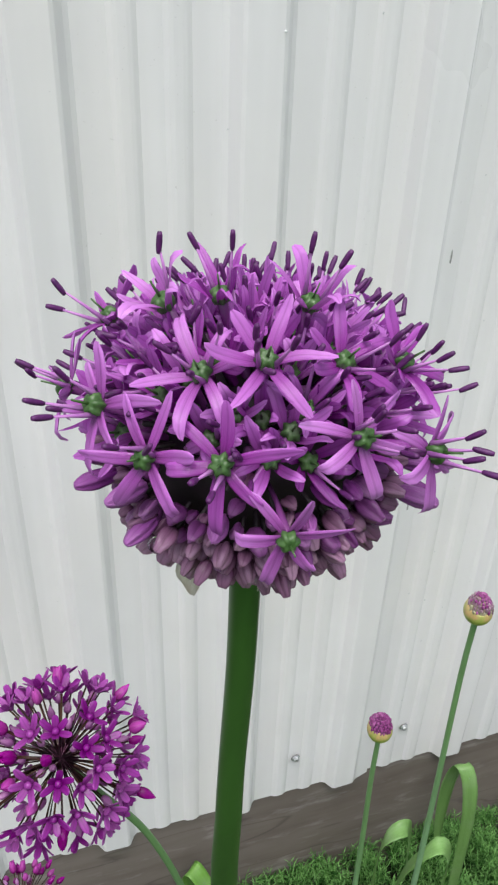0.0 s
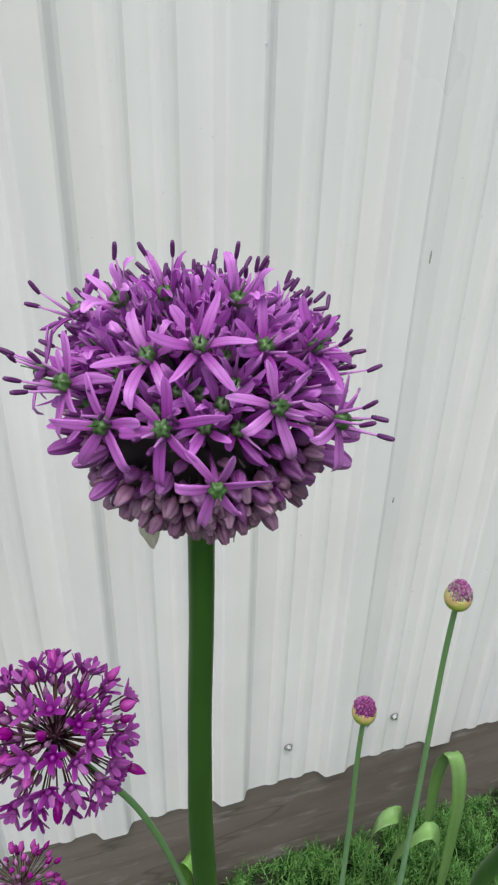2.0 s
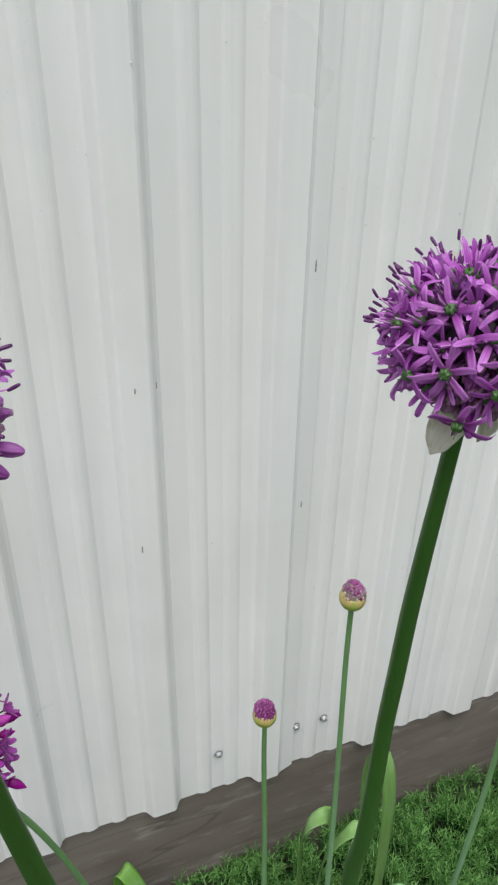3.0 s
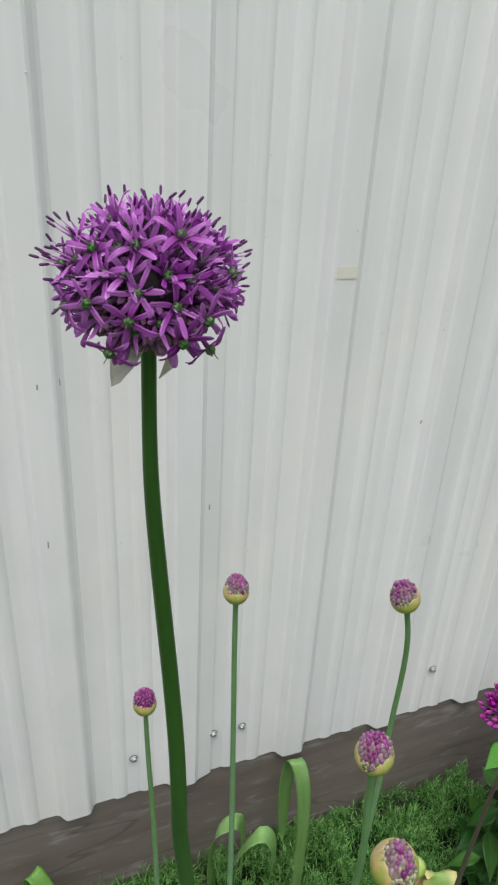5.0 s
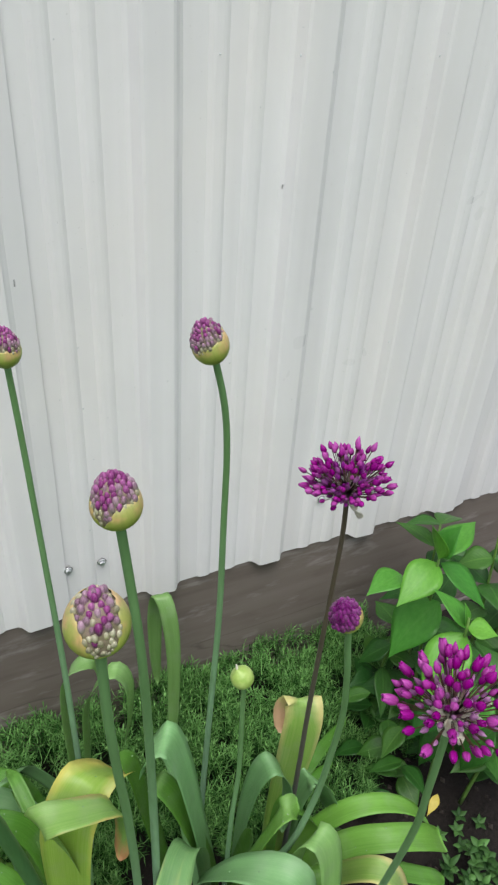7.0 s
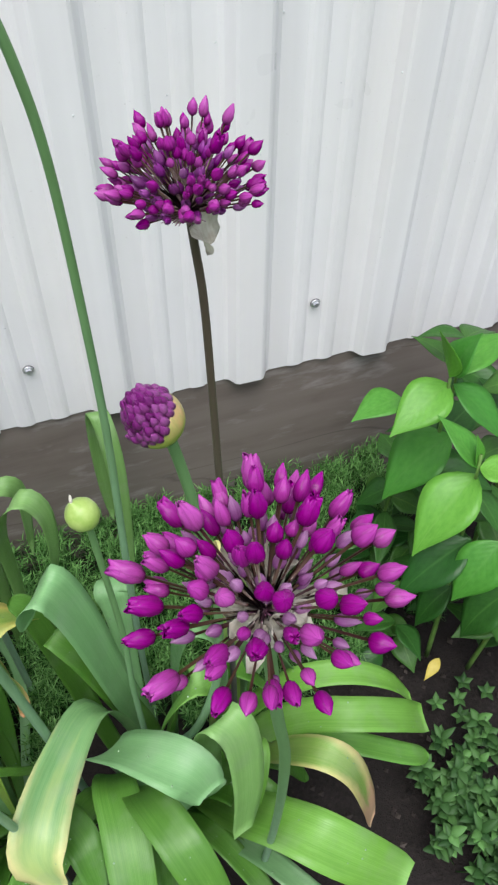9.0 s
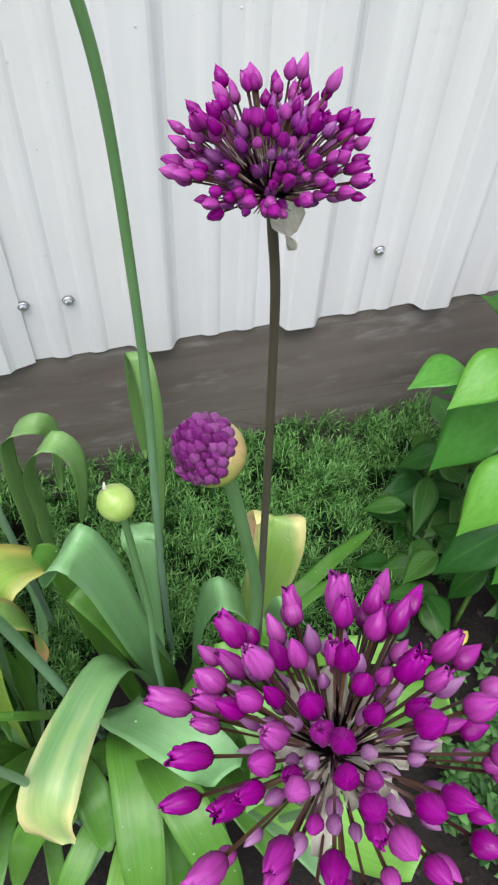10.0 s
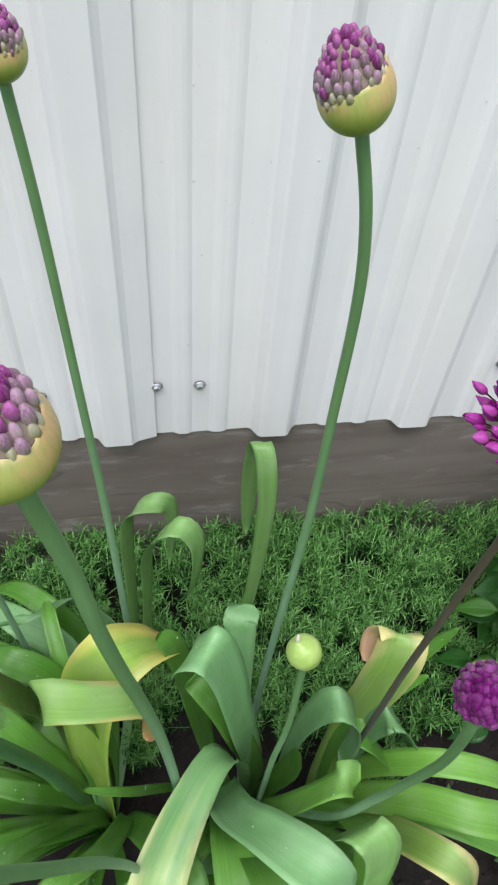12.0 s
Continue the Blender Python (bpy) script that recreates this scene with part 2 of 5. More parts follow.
def mat_pedicel():
    """Pinkish where the pedicels meet, wet dark maroon further out, some of them greener."""
    m = Mat("maroon_pedicel", 0.28, 0.5)
    z = m.sep(m.coord("Generated"))[2]
    dark = m.mix(m.rand(), (0.040, 0.008, 0.012), (0.075, 0.040, 0.020))
    c = m.mix(m.ramp(z, (0.10, (1, 1, 1)), (0.36, (0, 0, 0))), dark, (0.30, 0.13, 0.20))
    return m.colour(c).m


def mat_paper():
    """Dry membrane of a spathe, veined, letting light through."""
    m = Mat("papery_bract", 0.55, 0.4)
    vein = m.noise(m.coord("UV", (16, 1.2, 1)), 1.0, 4)
    blot = m.noise(m.coord("Object"), 160, 4)
    c = m.ramp(vein, (0.35, (0.72, 0.69, 0.58)), (0.6, (0.84, 0.82, 0.74)))
    c = m.mix(m.ramp(blot, (0.5, (0, 0, 0)), (0.7, (0.5,) * 3)), c, (0.52, 0.45, 0.33))
    return m.colour(c).bump(vein, 0.5, 0.0006).thin(c, 0.45).m


def mat_water():
    m = Mat("water", 0.02, 0.5)
    m.p.inputs["Transmission Weight"].default_value = 1.0
    m.p.inputs["IOR"].default_value = 1.33
    return m.colour((0.98, 0.99, 1.0)).m


METAL, BOARD, SOIL = mat_metal_paint(), mat_board(), mat_soil()
BACKING = mat_plain("grey_wall_core", (0.2, 0.2, 0.19), (0.3, 0.3, 0.29), 6, 0.8)
LILAC = mat_petal("lilac_petal", (0.34, 0.030, 0.37), (0.59, 0.165, 0.67), (0.14, 0.006, 0.14), 0.2, 0.26)
DULL_PURPLE = mat_petal("dull_purple_petal", (0.18, 0.030, 0.19), (0.30, 0.09, 0.31), (0.08, 0.02, 0.08), 0.28, 0.15)
PURPLE_CLOSED = mat_petal("purple_closed_petal", (0.24, 0.032, 0.27), (0.36, 0.085, 0.39), (0.11, 0.012, 0.12), 0.32, 0.15)
DUSKY = mat_petal("dusky_grey_purple_petal", (0.22, 0.075, 0.175), (0.40, 0.20, 0.34), (0.08, 0.035, 0.05), 0.22, 0.15)
MAGENTA = mat_petal("magenta_petal", (0.25, 0.003, 0.185), (0.43, 0.008, 0.36), (0.085, 0.001, 0.045), 0.26, 0.2, 0.32)
PLUM = mat_petal("plum_petal", (0.20, 0.008, 0.20), (0.34, 0.030, 0.35), (0.08, 0.003, 0.08), 0.3, 0.18)
LILAC_DULL = mat_petal("dull_lilac_petal", (0.25, 0.035, 0.25), (0.40, 0.11, 0.40), (0.12, 0.012, 0.11), 0.3, 0.2)
MAUVE = mat_petal("pale_mauve_petal", (0.34, 0.08, 0.32), (0.52, 0.24, 0.50), (0.19, 0.03, 0.17))
ANTHER = mat_plain("dark_purple_anther", (0.060, 0.007, 0.075), (0.115, 0.016, 0.13), 900, 0.5)
FILAMENT = mat_plain("lilac_filament", (0.42, 0.15, 0.47), (0.55, 0.25, 0.58), 300, 0.4)
OVARY = mat_plain("green_ovary", (0.030, 0.085, 0.018), (0.075, 0.16, 0.045), 700, 0.4)
PEDICEL_PINK = mat_plain("pinkish_pedicel_foot", (0.15, 0.035, 0.09), (0.34, 0.16, 0.24), 500, 0.4)
# Near-black colour puts the shade of a head's deep hollow into its core.
CORE_SHADE = mat_plain("stalks_in_painted_shade", (0.010, 0.006, 0.009), (0.030, 0.017, 0.024), 200, 0.5)
CORE_PALE = mat_plain("pale_green_stalks", (0.16, 0.15, 0.075), (0.27, 0.20, 0.17), 300, 0.5)
CORE_PLUM = mat_plain("plum_stalks", (0.055, 0.004, 0.05), (0.11, 0.010, 0.095), 300, 0.5)
PEDICEL_DARK = mat_pedicel()
STEM_GREEN = mat_stem("green_stem", (0.075, 0.19, 0.07), (0.038, 0.115, 0.018))
STEM_WAXY = mat_stem("waxy_stem", (0.235, 0.395, 0.265), (0.142, 0.285, 0.108))
STEM_DARK = mat_stem("purple_brown_stem", (0.088, 0.086, 0.102), (0.105, 0.082, 0.060))
PAPER = mat_paper()
SPATHE = mat_spathe()
BALL_GREEN = mat_plain("pale_green_bud", (0.27, 0.42, 0.08), (0.39, 0.52, 0.15), 160, 0.4)
BUDLET_PINK = mat_budlet("pink_purple_budlet", (0.27, 0.027, 0.21), (0.13, 0.03, 0.10), 0.30)
BUDLET_DUSKY = mat_budlet("dusky_budlet", (0.27, 0.14, 0.22), (0.25, 0.22, 0.17))
BUDLET_WHITE = mat_budlet("greenish_white_budlet", (0.38, 0.37, 0.24), (0.36, 0.37, 0.15), 0.3)
BUDLET_MAGENTA = mat_budlet("magenta_budlet", (0.20, 0.003, 0.18), (0.12, 0.015, 0.10), 0.10)
LEAF_GREEN = mat_leaf("green_strap_leaf", (0.10, 0.28, 0.035), (0.17, 0.38, 0.065))
LEAF_BLUE = mat_leaf("blue_green_strap_leaf", (0.20, 0.43, 0.165), (0.27, 0.51, 0.22))
LEAF_DEEP = mat_leaf("deep_green_strap_leaf", (0.075, 0.235, 0.024), (0.14, 0.35, 0.05))
LEAF_LIGHT = mat_leaf("light_green_strap_leaf", (0.145, 0.36, 0.045), (0.23, 0.47, 0.09))
LEAF_PALE = mat_leaf("pale_green_strap_leaf", (0.19, 0.39, 0.10), (0.28, 0.48, 0.17))
LEAF_YELLOW = mat_leaf("yellowing_strap_leaf", (0.24, 0.42, 0.05), (0.34, 0.49, 0.12), (0.55, 0.53, 0.12), 0.76, (0.55, 0.30, 0.12), 0.93)
LEAF_BROWNING = mat_leaf("browning_strap_leaf", (0.20, 0.40, 0.08), (0.30, 0.48, 0.13), (0.58, 0.42, 0.15), 0.84, (0.50, 0.26, 0.12), 0.92)
LEAF_STRIPED = mat_leaf("striped_strap_leaf", (0.15, 0.34, 0.12), (0.26, 0.44, 0.17), (0.62, 0.55, 0.28), 0.86, stripe=(0.46, 0.53, 0.17))
LEAF_DRY = mat_leaf("dry_tipped_strap_leaf", (0.22, 0.42, 0.07), (0.36, 0.50, 0.14), (0.64, 0.60, 0.24), 0.70, (0.62, 0.40, 0.24), 0.84)
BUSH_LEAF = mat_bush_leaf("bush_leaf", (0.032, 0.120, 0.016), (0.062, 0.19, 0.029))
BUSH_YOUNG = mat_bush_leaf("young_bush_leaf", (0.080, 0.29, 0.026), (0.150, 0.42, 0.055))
BUSH_STEM = mat_plain("green_bush_stem", (0.08, 0.17, 0.03), (0.13, 0.25, 0.05), 90, 0.5)
YELLOW_LEAF = mat_plain("fallen_yellow_leaf", (0.45, 0.36, 0.04), (0.60, 0.50, 0.10), 60, 0.5)
MOSS = mat_needles()
WEED = mat_island("small_weed_leaf", (0.022, 0.072, 0.016), (0.070, 0.17, 0.043))
STEEL = mat_plain("galvanised_screw", (0.60, 0.61, 0.63), (0.76, 0.77, 0.79), 300, 0.40, 0.5, 0.2, 0.0004, 0.85)
RUBBER = mat_plain("black_washer", (0.10, 0.10, 0.10), (0.16, 0.16, 0.16), 300, 0.7)
TAPE = mat_plain("yellowed_tape", (0.73, 0.69, 0.58), (0.78, 0.755, 0.69), 40, 0.5)
SCUFF = mat_plain("dark_scuff", (0.22, 0.22, 0.22), (0.45, 0.45, 0.44), 400, 0.7)
CLOD = mat_island("soil_clods", (0.012, 0.010, 0.009), (0.06, 0.05, 0.042), 0.9)
WATER = mat_water()
DEW = mat_plain("dew_bead", (0.22, 0.38, 0.19), (0.32, 0.47, 0.28), 50, 0.04, 0.9, 0.0)
BEAD = mat_plain("bright_water_bead", (0.66, 0.68, 0.68), (0.74, 0.75, 0.76), 50, 0.06, 0.7, 0.0)


# ---- mesh helpers ----
class Geo:
    """Vertices, faces and UVs of one mesh to be."""

    def __init__(self):
        self.v, self.f, self.uv, self.n, self.slot = [], [], [], 0, []

    layer = 0

    def add(self, verts, faces, uvs=None):
        verts = np.asarray(verts, float).reshape(-1, 3)
        self.v.append(verts)
        self.f += [tuple(i + self.n for i in f) for f in faces]
        self.uv.append(np.zeros((len(verts), 2)) if uvs is None else np.asarray(uvs, float))
        self.n += len(verts)
        self.slot += [self.layer] * len(faces)
        return self

    def mesh(self, name, material, smooth=True):
        me = bpy.data.meshes.new(name)
        v = np.concatenate(self.v)
        me.from_pydata(v.tolist(), [], self.f)
        uv = np.concatenate(self.uv)
        idx = np.empty(len(me.loops), dtype=np.int32)
        me.loops.foreach_get("vertex_index", idx)
        layer = me.uv_layers.new(name="UVMap")
        layer.data.foreach_set("uv", uv[idx].ravel())
        if smooth:
            me.polygons.foreach_set("use_smooth", [True] * len(me.polygons))
        for one in material if isinstance(material, tuple) else (material,):
            me.materials.append(one)
        if max(self.slot):
            me.polygons.foreach_set("material_index", self.slot)
        me.update()
        return me


def put(name, mesh, parent=None, m=None, label="", **tags):
    ob = new(name, mesh)
    if parent is not None:
        ob.parent = parent
    if m is not None:
        ob.matrix_basis = m
    return tagged(ob, label=label, **tags)


def thing(name, at, label, category, group="", kind=""):
    ob = new(name)
    ob.empty_display_size = 0.01
    ob.location = at
    return tagged(ob, label, category, group, kind)


def spline(pts, n):
    """Points along a smooth line through the given ones (Catmull-Rom)."""
    p = np.asarray(pts, float)
    p = np.vstack([2 * p[0] - p[1], p, 2 * p[-1] - p[-2]])
    seg = len(p) - 3
    out = []
    for s in np.linspace(0, seg, n):
        i = min(int(s), seg - 1)
        t = s - i
        a, b, c, d = p[i : i + 4]
        out.append(0.5 * (2 * b + (c - a) * t + (2 * a - 5 * b + 4 * c - d) * t * t + (3 * b - a - 3 * c + d) * t**3))
    return np.array(out)


def tube(geo, pts, radii, sides=8, cap=True):
    p = np.asarray(pts, float)
    r = np.interp(np.linspace(0, 1, len(p)), np.linspace(0, 1, len(np.atleast_1d(radii))), np.atleast_1d(radii))
    t = np.gradient(p, axis=0)
    t /= np.linalg.norm(t, axis=1)[:, None] + 1e-12
    side = np.cross(t[0], (0.3, 0.9, 0.2) if abs(t[0][1]) < 0.8 else (0.9, 0.1, 0.2))
    verts, faces = [], []
    for i in range(len(p)):
        side = side - t[i] * (side @ t[i])
        side /= np.linalg.norm(side) + 1e-12
        other = np.cross(t[i], side)
        for k in range(sides):
            a = 2 * math.pi * k / sides
            verts.append(p[i] + r[i] * (math.cos(a) * side + math.sin(a) * other))
    for i in range(len(p) - 1):
        for k in range(sides):
            a, b = i * sides + k, i * sides + (k + 1) % sides
            faces.append((a, b, b + sides, a + sides))
    if cap:
        faces += [tuple(range(sides))[::-1], tuple(range((len(p) - 1) * sides, len(p) * sides))]
    return geo.add(verts, faces)


def turned(geo, profile, sides=12, lobes=0, depth=0.0):
    """A form turned round z from (radius, height) pairs, with lobes where it has ridges."""
    verts, faces, uvs = [], [], []
    n = len(profile)
    for i, (r, z) in enumerate(profile):
        for k in range(sides):
            a = 2 * math.pi * k / sides
            q = r * (1 - depth * (0.5 - 0.5 * math.cos(lobes * a)))
            verts.append((q * math.cos(a), q * math.sin(a), z))
            uvs.append(((lobes * k / sides) % 1.0 if lobes else k / sides, i / (n - 1)))
    for i in range(n - 1):
        for k in range(sides):
            a, b = i * sides + k, i * sides + (k + 1) % sides
            faces.append((a, b, b + sides, a + sides))
    faces += [tuple(range(sides))[::-1], tuple(range((n - 1) * sides, n * sides))]
    return geo.add(verts, faces, uvs)


def aim(at, direction, spin=0.0, scale=1.0):
    """A pose with its z along direction."""
    q = Vector(direction).normalized().to_track_quat("Z", "Y")
    return Matrix.LocRotScale(Vector(at), q @ Euler((0, 0, spin)).to_quaternion(), Vector((scale,) * 3))


def blade(geo, pts, width, side=None, n=26, cross=7, cup=0.12, tip=0.0, base=0.55, thick=0.0008, twist=0.0, wave=0.0, full=0.45):
    """A strap leaf swept along pts: width across, cupped, with its own thickness. tip: the width left at its end."""
    p = spline(pts, n)
    t = np.gradient(p, axis=0)
    t /= np.linalg.norm(t, axis=1)[:, None] + 1e-12
    if side is None:
        flat = p - p[0]
        flat[:, 2] = 0
        far = flat[np.argmax(np.linalg.norm(flat, axis=1))]
        side = np.cross((0, 0, 1), far)
    side = np.asarray(side, float)
    verts, uvs = [], []
    for i in range(n):
        s = i / (n - 1)
        a = side - t[i] * (side @ t[i])
        a /= np.linalg.norm(a) + 1e-12
        b = np.cross(t[i], a)
        ang = twist * s + wave * math.sin(7 * s)
        a, b = a * math.cos(ang) + b * math.sin(ang), b * math.cos(ang) - a * math.sin(ang)
        grow = base + (1 - base) * min(1, s / full) if s < full else 1.0
        fall = 1.0 if s < 0.62 else tip + (1 - tip) * math.sqrt(max(0.0, 1 - ((s - 0.62) / 0.38) ** 2.2))
        w = width * 0.5 * grow * max(fall, 0.02)
        for layer in (0, 1):
            for k in range(cross):
                u = 2 * k / (cross - 1) - 1
                lift = cup * w * (u * u - 0.35) * (1 if s < 0.9 else 0.6)
                verts.append(p[i] + a * u * w + b * (lift - layer * thick * (1 - 0.7 * abs(u))))
                uvs.append((0.5 + 0.5 * u, s))
    faces = []
    row = 2 * cross
    for i in range(n - 1):
        o, q = i * row, (i + 1) * row
        for k in range(cross - 1):
            faces.append((o + k, q + k, q + k + 1, o + k + 1))
            faces.append((o + cross + k, o + cross + k + 1, q + cross + k + 1, q + cross + k))
        faces.append((o, o + cross, q + cross, q))
        faces.append((o + cross - 1, q + cross - 1, q + row - 1, o + row - 1))
    for i in (0, n - 1):
        o = i * row
        faces += [(o + k, o + k + 1, o + cross + k + 1, o + cross + k) for k in range(cross - 1)]
    return geo.add(verts, faces, uvs)


def ovate(geo, base, tip, width, droop=0.15, fold=0.18, roll=0.0, n=9, cross=5, blunt=1.15):
    """A broad pointed leaf from its stalk to its tip, folded a little along the midrib."""
    base, tip = np.asarray(base, float), np.asarray(tip, float)
    d = tip - base
    length = np.linalg.norm(d)
    t = d / length
    a = np.cross(t, (0, 0, 1))
    if np.linalg.norm(a) < 1e-3:
        a = np.array((1.0, 0, 0))
    a /= np.linalg.norm(a)
    b = np.cross(a, t)
    a, b = a * math.cos(roll) + b * math.sin(roll), b * math.cos(roll) - a * math.sin(roll)
    verts, uvs = [], []
    for i in range(n):
        s = i / (n - 1)
        w = 0.5 * width * (math.sin(math.pi * min(1, s**0.70)) ** blunt * (1.0 - 0.22 * max(0.0, s - 0.35)) + 0.012)
        c = base + d * s + b * length * droop * 4 * s * (1 - s) * 0.6
        for layer in (0, 1):
            for k in range(cross):
                u = 2 * k / (cross - 1) - 1
                verts.append(c + a * u * w + b * (abs(u) * w * fold * (1.2 - s) - layer * 0.0005))
                uvs.append((0.5 + 0.5 * u, s))
    faces = []
    row = 2 * cross
    for i in range(n - 1):
        o, q = i * row, (i + 1) * row
        for k in range(cross - 1):
            faces.append((o + k, o + k + 1, q + k + 1, q + k))
            faces.append((o + cross + k, q + cross + k, q + cross + k + 1, o + cross + k + 1))
        faces.append((o, q, q + cross, o + cross))
        faces.append((o + cross - 1, o + row - 1, q + row - 1, q + cross - 1))
    return geo.add(verts, faces, uvs)


# ---- ground: one sheet, fine near the bed ----
def build_ground():
    def axis(lo, hi, mid, n):
        s = np.linspace(-1, 1, n)
        return mid + np.where(s < 0, -1, 1) * (np.abs(s) * 0.9 + (np.abs(s) ** 9) * (hi - lo))

    xs, ys = axis(0, 900, 0.15, 150), axis(0, 900, 0.45, 150)
    verts = []
    for y in ys:
        for x in xs:
            near = max(0.0, 1 - max(abs(x - 0.15), abs(y - 0.45)) / 1.2)
            z = 0.018 * noise.noise((x * 9, y * 9, 0)) + 0.008 * noise.noise((x * 38, y * 38, 4))
            verts.append((x, y, z * min(1, near * 3)))
    n = len(xs)
    faces = [(j * n + i, j * n + i + 1, (j + 1) * n + i + 1, (j + 1) * n + i) for j in range(n - 1) for i in range(n - 1)]
    return put("ground", Geo().add(verts, faces).mesh("ground", SOIL), label="dark damp garden soil of a flower bed", category="ground", kind="structure")


build_ground()

# ---- the ribbed metal wall ----
PITCH, WALL_Y, WALL_Z, WALL_TOP = 0.2, 0.875, 0.35, 2.7
RIB = 0.0175


def rib_profile():
    """One pitch of the sheet from the foot of a rib to the foot of the next: (x, how far it stands out)."""
    pts = [(0.0, 0.0)]
    for c in (0.043, 0.091):
        pts += [(c - 0.013, 0.0), (c - 0.008, 0.0027), (c - 0.004, 0.0036), (c + 0.004, 0.0036), (c + 0.008, 0.0027), (c + 0.013, 0.0)]
    return pts + [(0.131, 0.0), (0.137, 0.003), (0.145, RIB - 0.002), (0.149, RIB), (0.183, RIB), (0.187, RIB - 0.002), (0.195, 0.003)]


def build_wall():
    g = Geo()
    x0, x1, y0, y1, z0, z1 = -4.0, 4.0, WALL_Y + 0.03, WALL_Y + 0.15, -0.2, WALL_TOP
    c = [(x, y, z) for x in (x0, x1) for y in (y0, y1) for z in (z0, z1)]
    g.add(c, [(0, 1, 3, 2), (4, 6, 7, 5), (0, 4, 5, 1), (2, 3, 7, 6), (0, 2, 6, 4), (1, 5, 7, 3)])
    wall = put("wall_north", g.mesh("wall_north", BACKING, False), label="shed wall clad in white ribbed metal sheets", category="wall", kind="structure")
    wall_profile = rib_profile()
    for start in range(-20, 20, 4):
        x0 = start * PITCH
        line = [(x0 - 0.004, -0.0004)] + [(x0 + k * PITCH + x, h) for k in range(4) for x, h in wall_profile][1:]
        # the last rib of a sheet slopes down into a flange that laps over the next sheet
        line = [(x - (0.009 if x > x0 + 3 * PITCH + 0.125 else 0.0), h) for x, h in line][:-2]
        line += [(x0 + 3 * PITCH + x, h) for x, h in ((0.177, RIB - 0.003), (0.182, 0.0112), (0.196, 0.0078), (0.207, 0.0052), (0.2072, 0.0))]
        levels = np.linspace(WALL_Z, WALL_TOP, 12)
        verts, faces = [], []
        m = len(line)
        for layer in (0.0, 0.0006):
            for z in levels:
                for x, h in line:
                    dent = 0.0012 * noise.noise((x * 6, z * 2.2, 3)) if 0 < levels.tolist().index(z) else 0.0
                    verts.append((x, WALL_Y - h + layer + dent, z + (0.002 * noise.noise((x * 25, 7, 1)) if z == levels[0] else 0)))
        k = len(levels)
        for layer in range(2):
            for j in range(k - 1):
                for i in range(m - 1):
                    o = layer * k * m + j * m + i
                    f = (o, o + 1, o + m + 1, o + m)
                    faces.append(f if layer == 0 else f[::-1])
        for i in range(m - 1):
            faces.append((i, k * m + i, k * m + i + 1, i + 1))
        put("metal_sheet", Geo().add(verts, faces).mesh("metal_sheet", METAL, False), wall)
    return wall


WALL = build_wall()


def build_board():
    g = Geo()
    n = 90
    xs = np.linspace(-4, 4, n)
    verts, faces = [], []
    y0, y1 = WALL_Y + 0.002, WALL_Y + 0.03
    for x in xs:
        w = 0.003 * noise.noise((x * 5, 2, 1))
        verts += [(x, y1, -0.1), (x, y0 + w, -0.1), (x, y0 + w, 0.02), (x, y0 + w + 0.002, 0.023), (x, y0 + w + 0.002, 0.026), (x, y0 + w, 0.03), (x, y0 + w, WALL_Z + 0.06), (x, y1, WALL_Z + 0.06)]
    for i in range(n - 1):
        for k in range(7):
            o = i * 8 + k
            faces.append((o, o + 8, o + 9, o + 1))
    return put("trim", g.add(verts, faces).mesh("trim", BOARD, False), label="weathered brown boards along the foot of the wall", category="skirting board", kind="structure")


build_board()


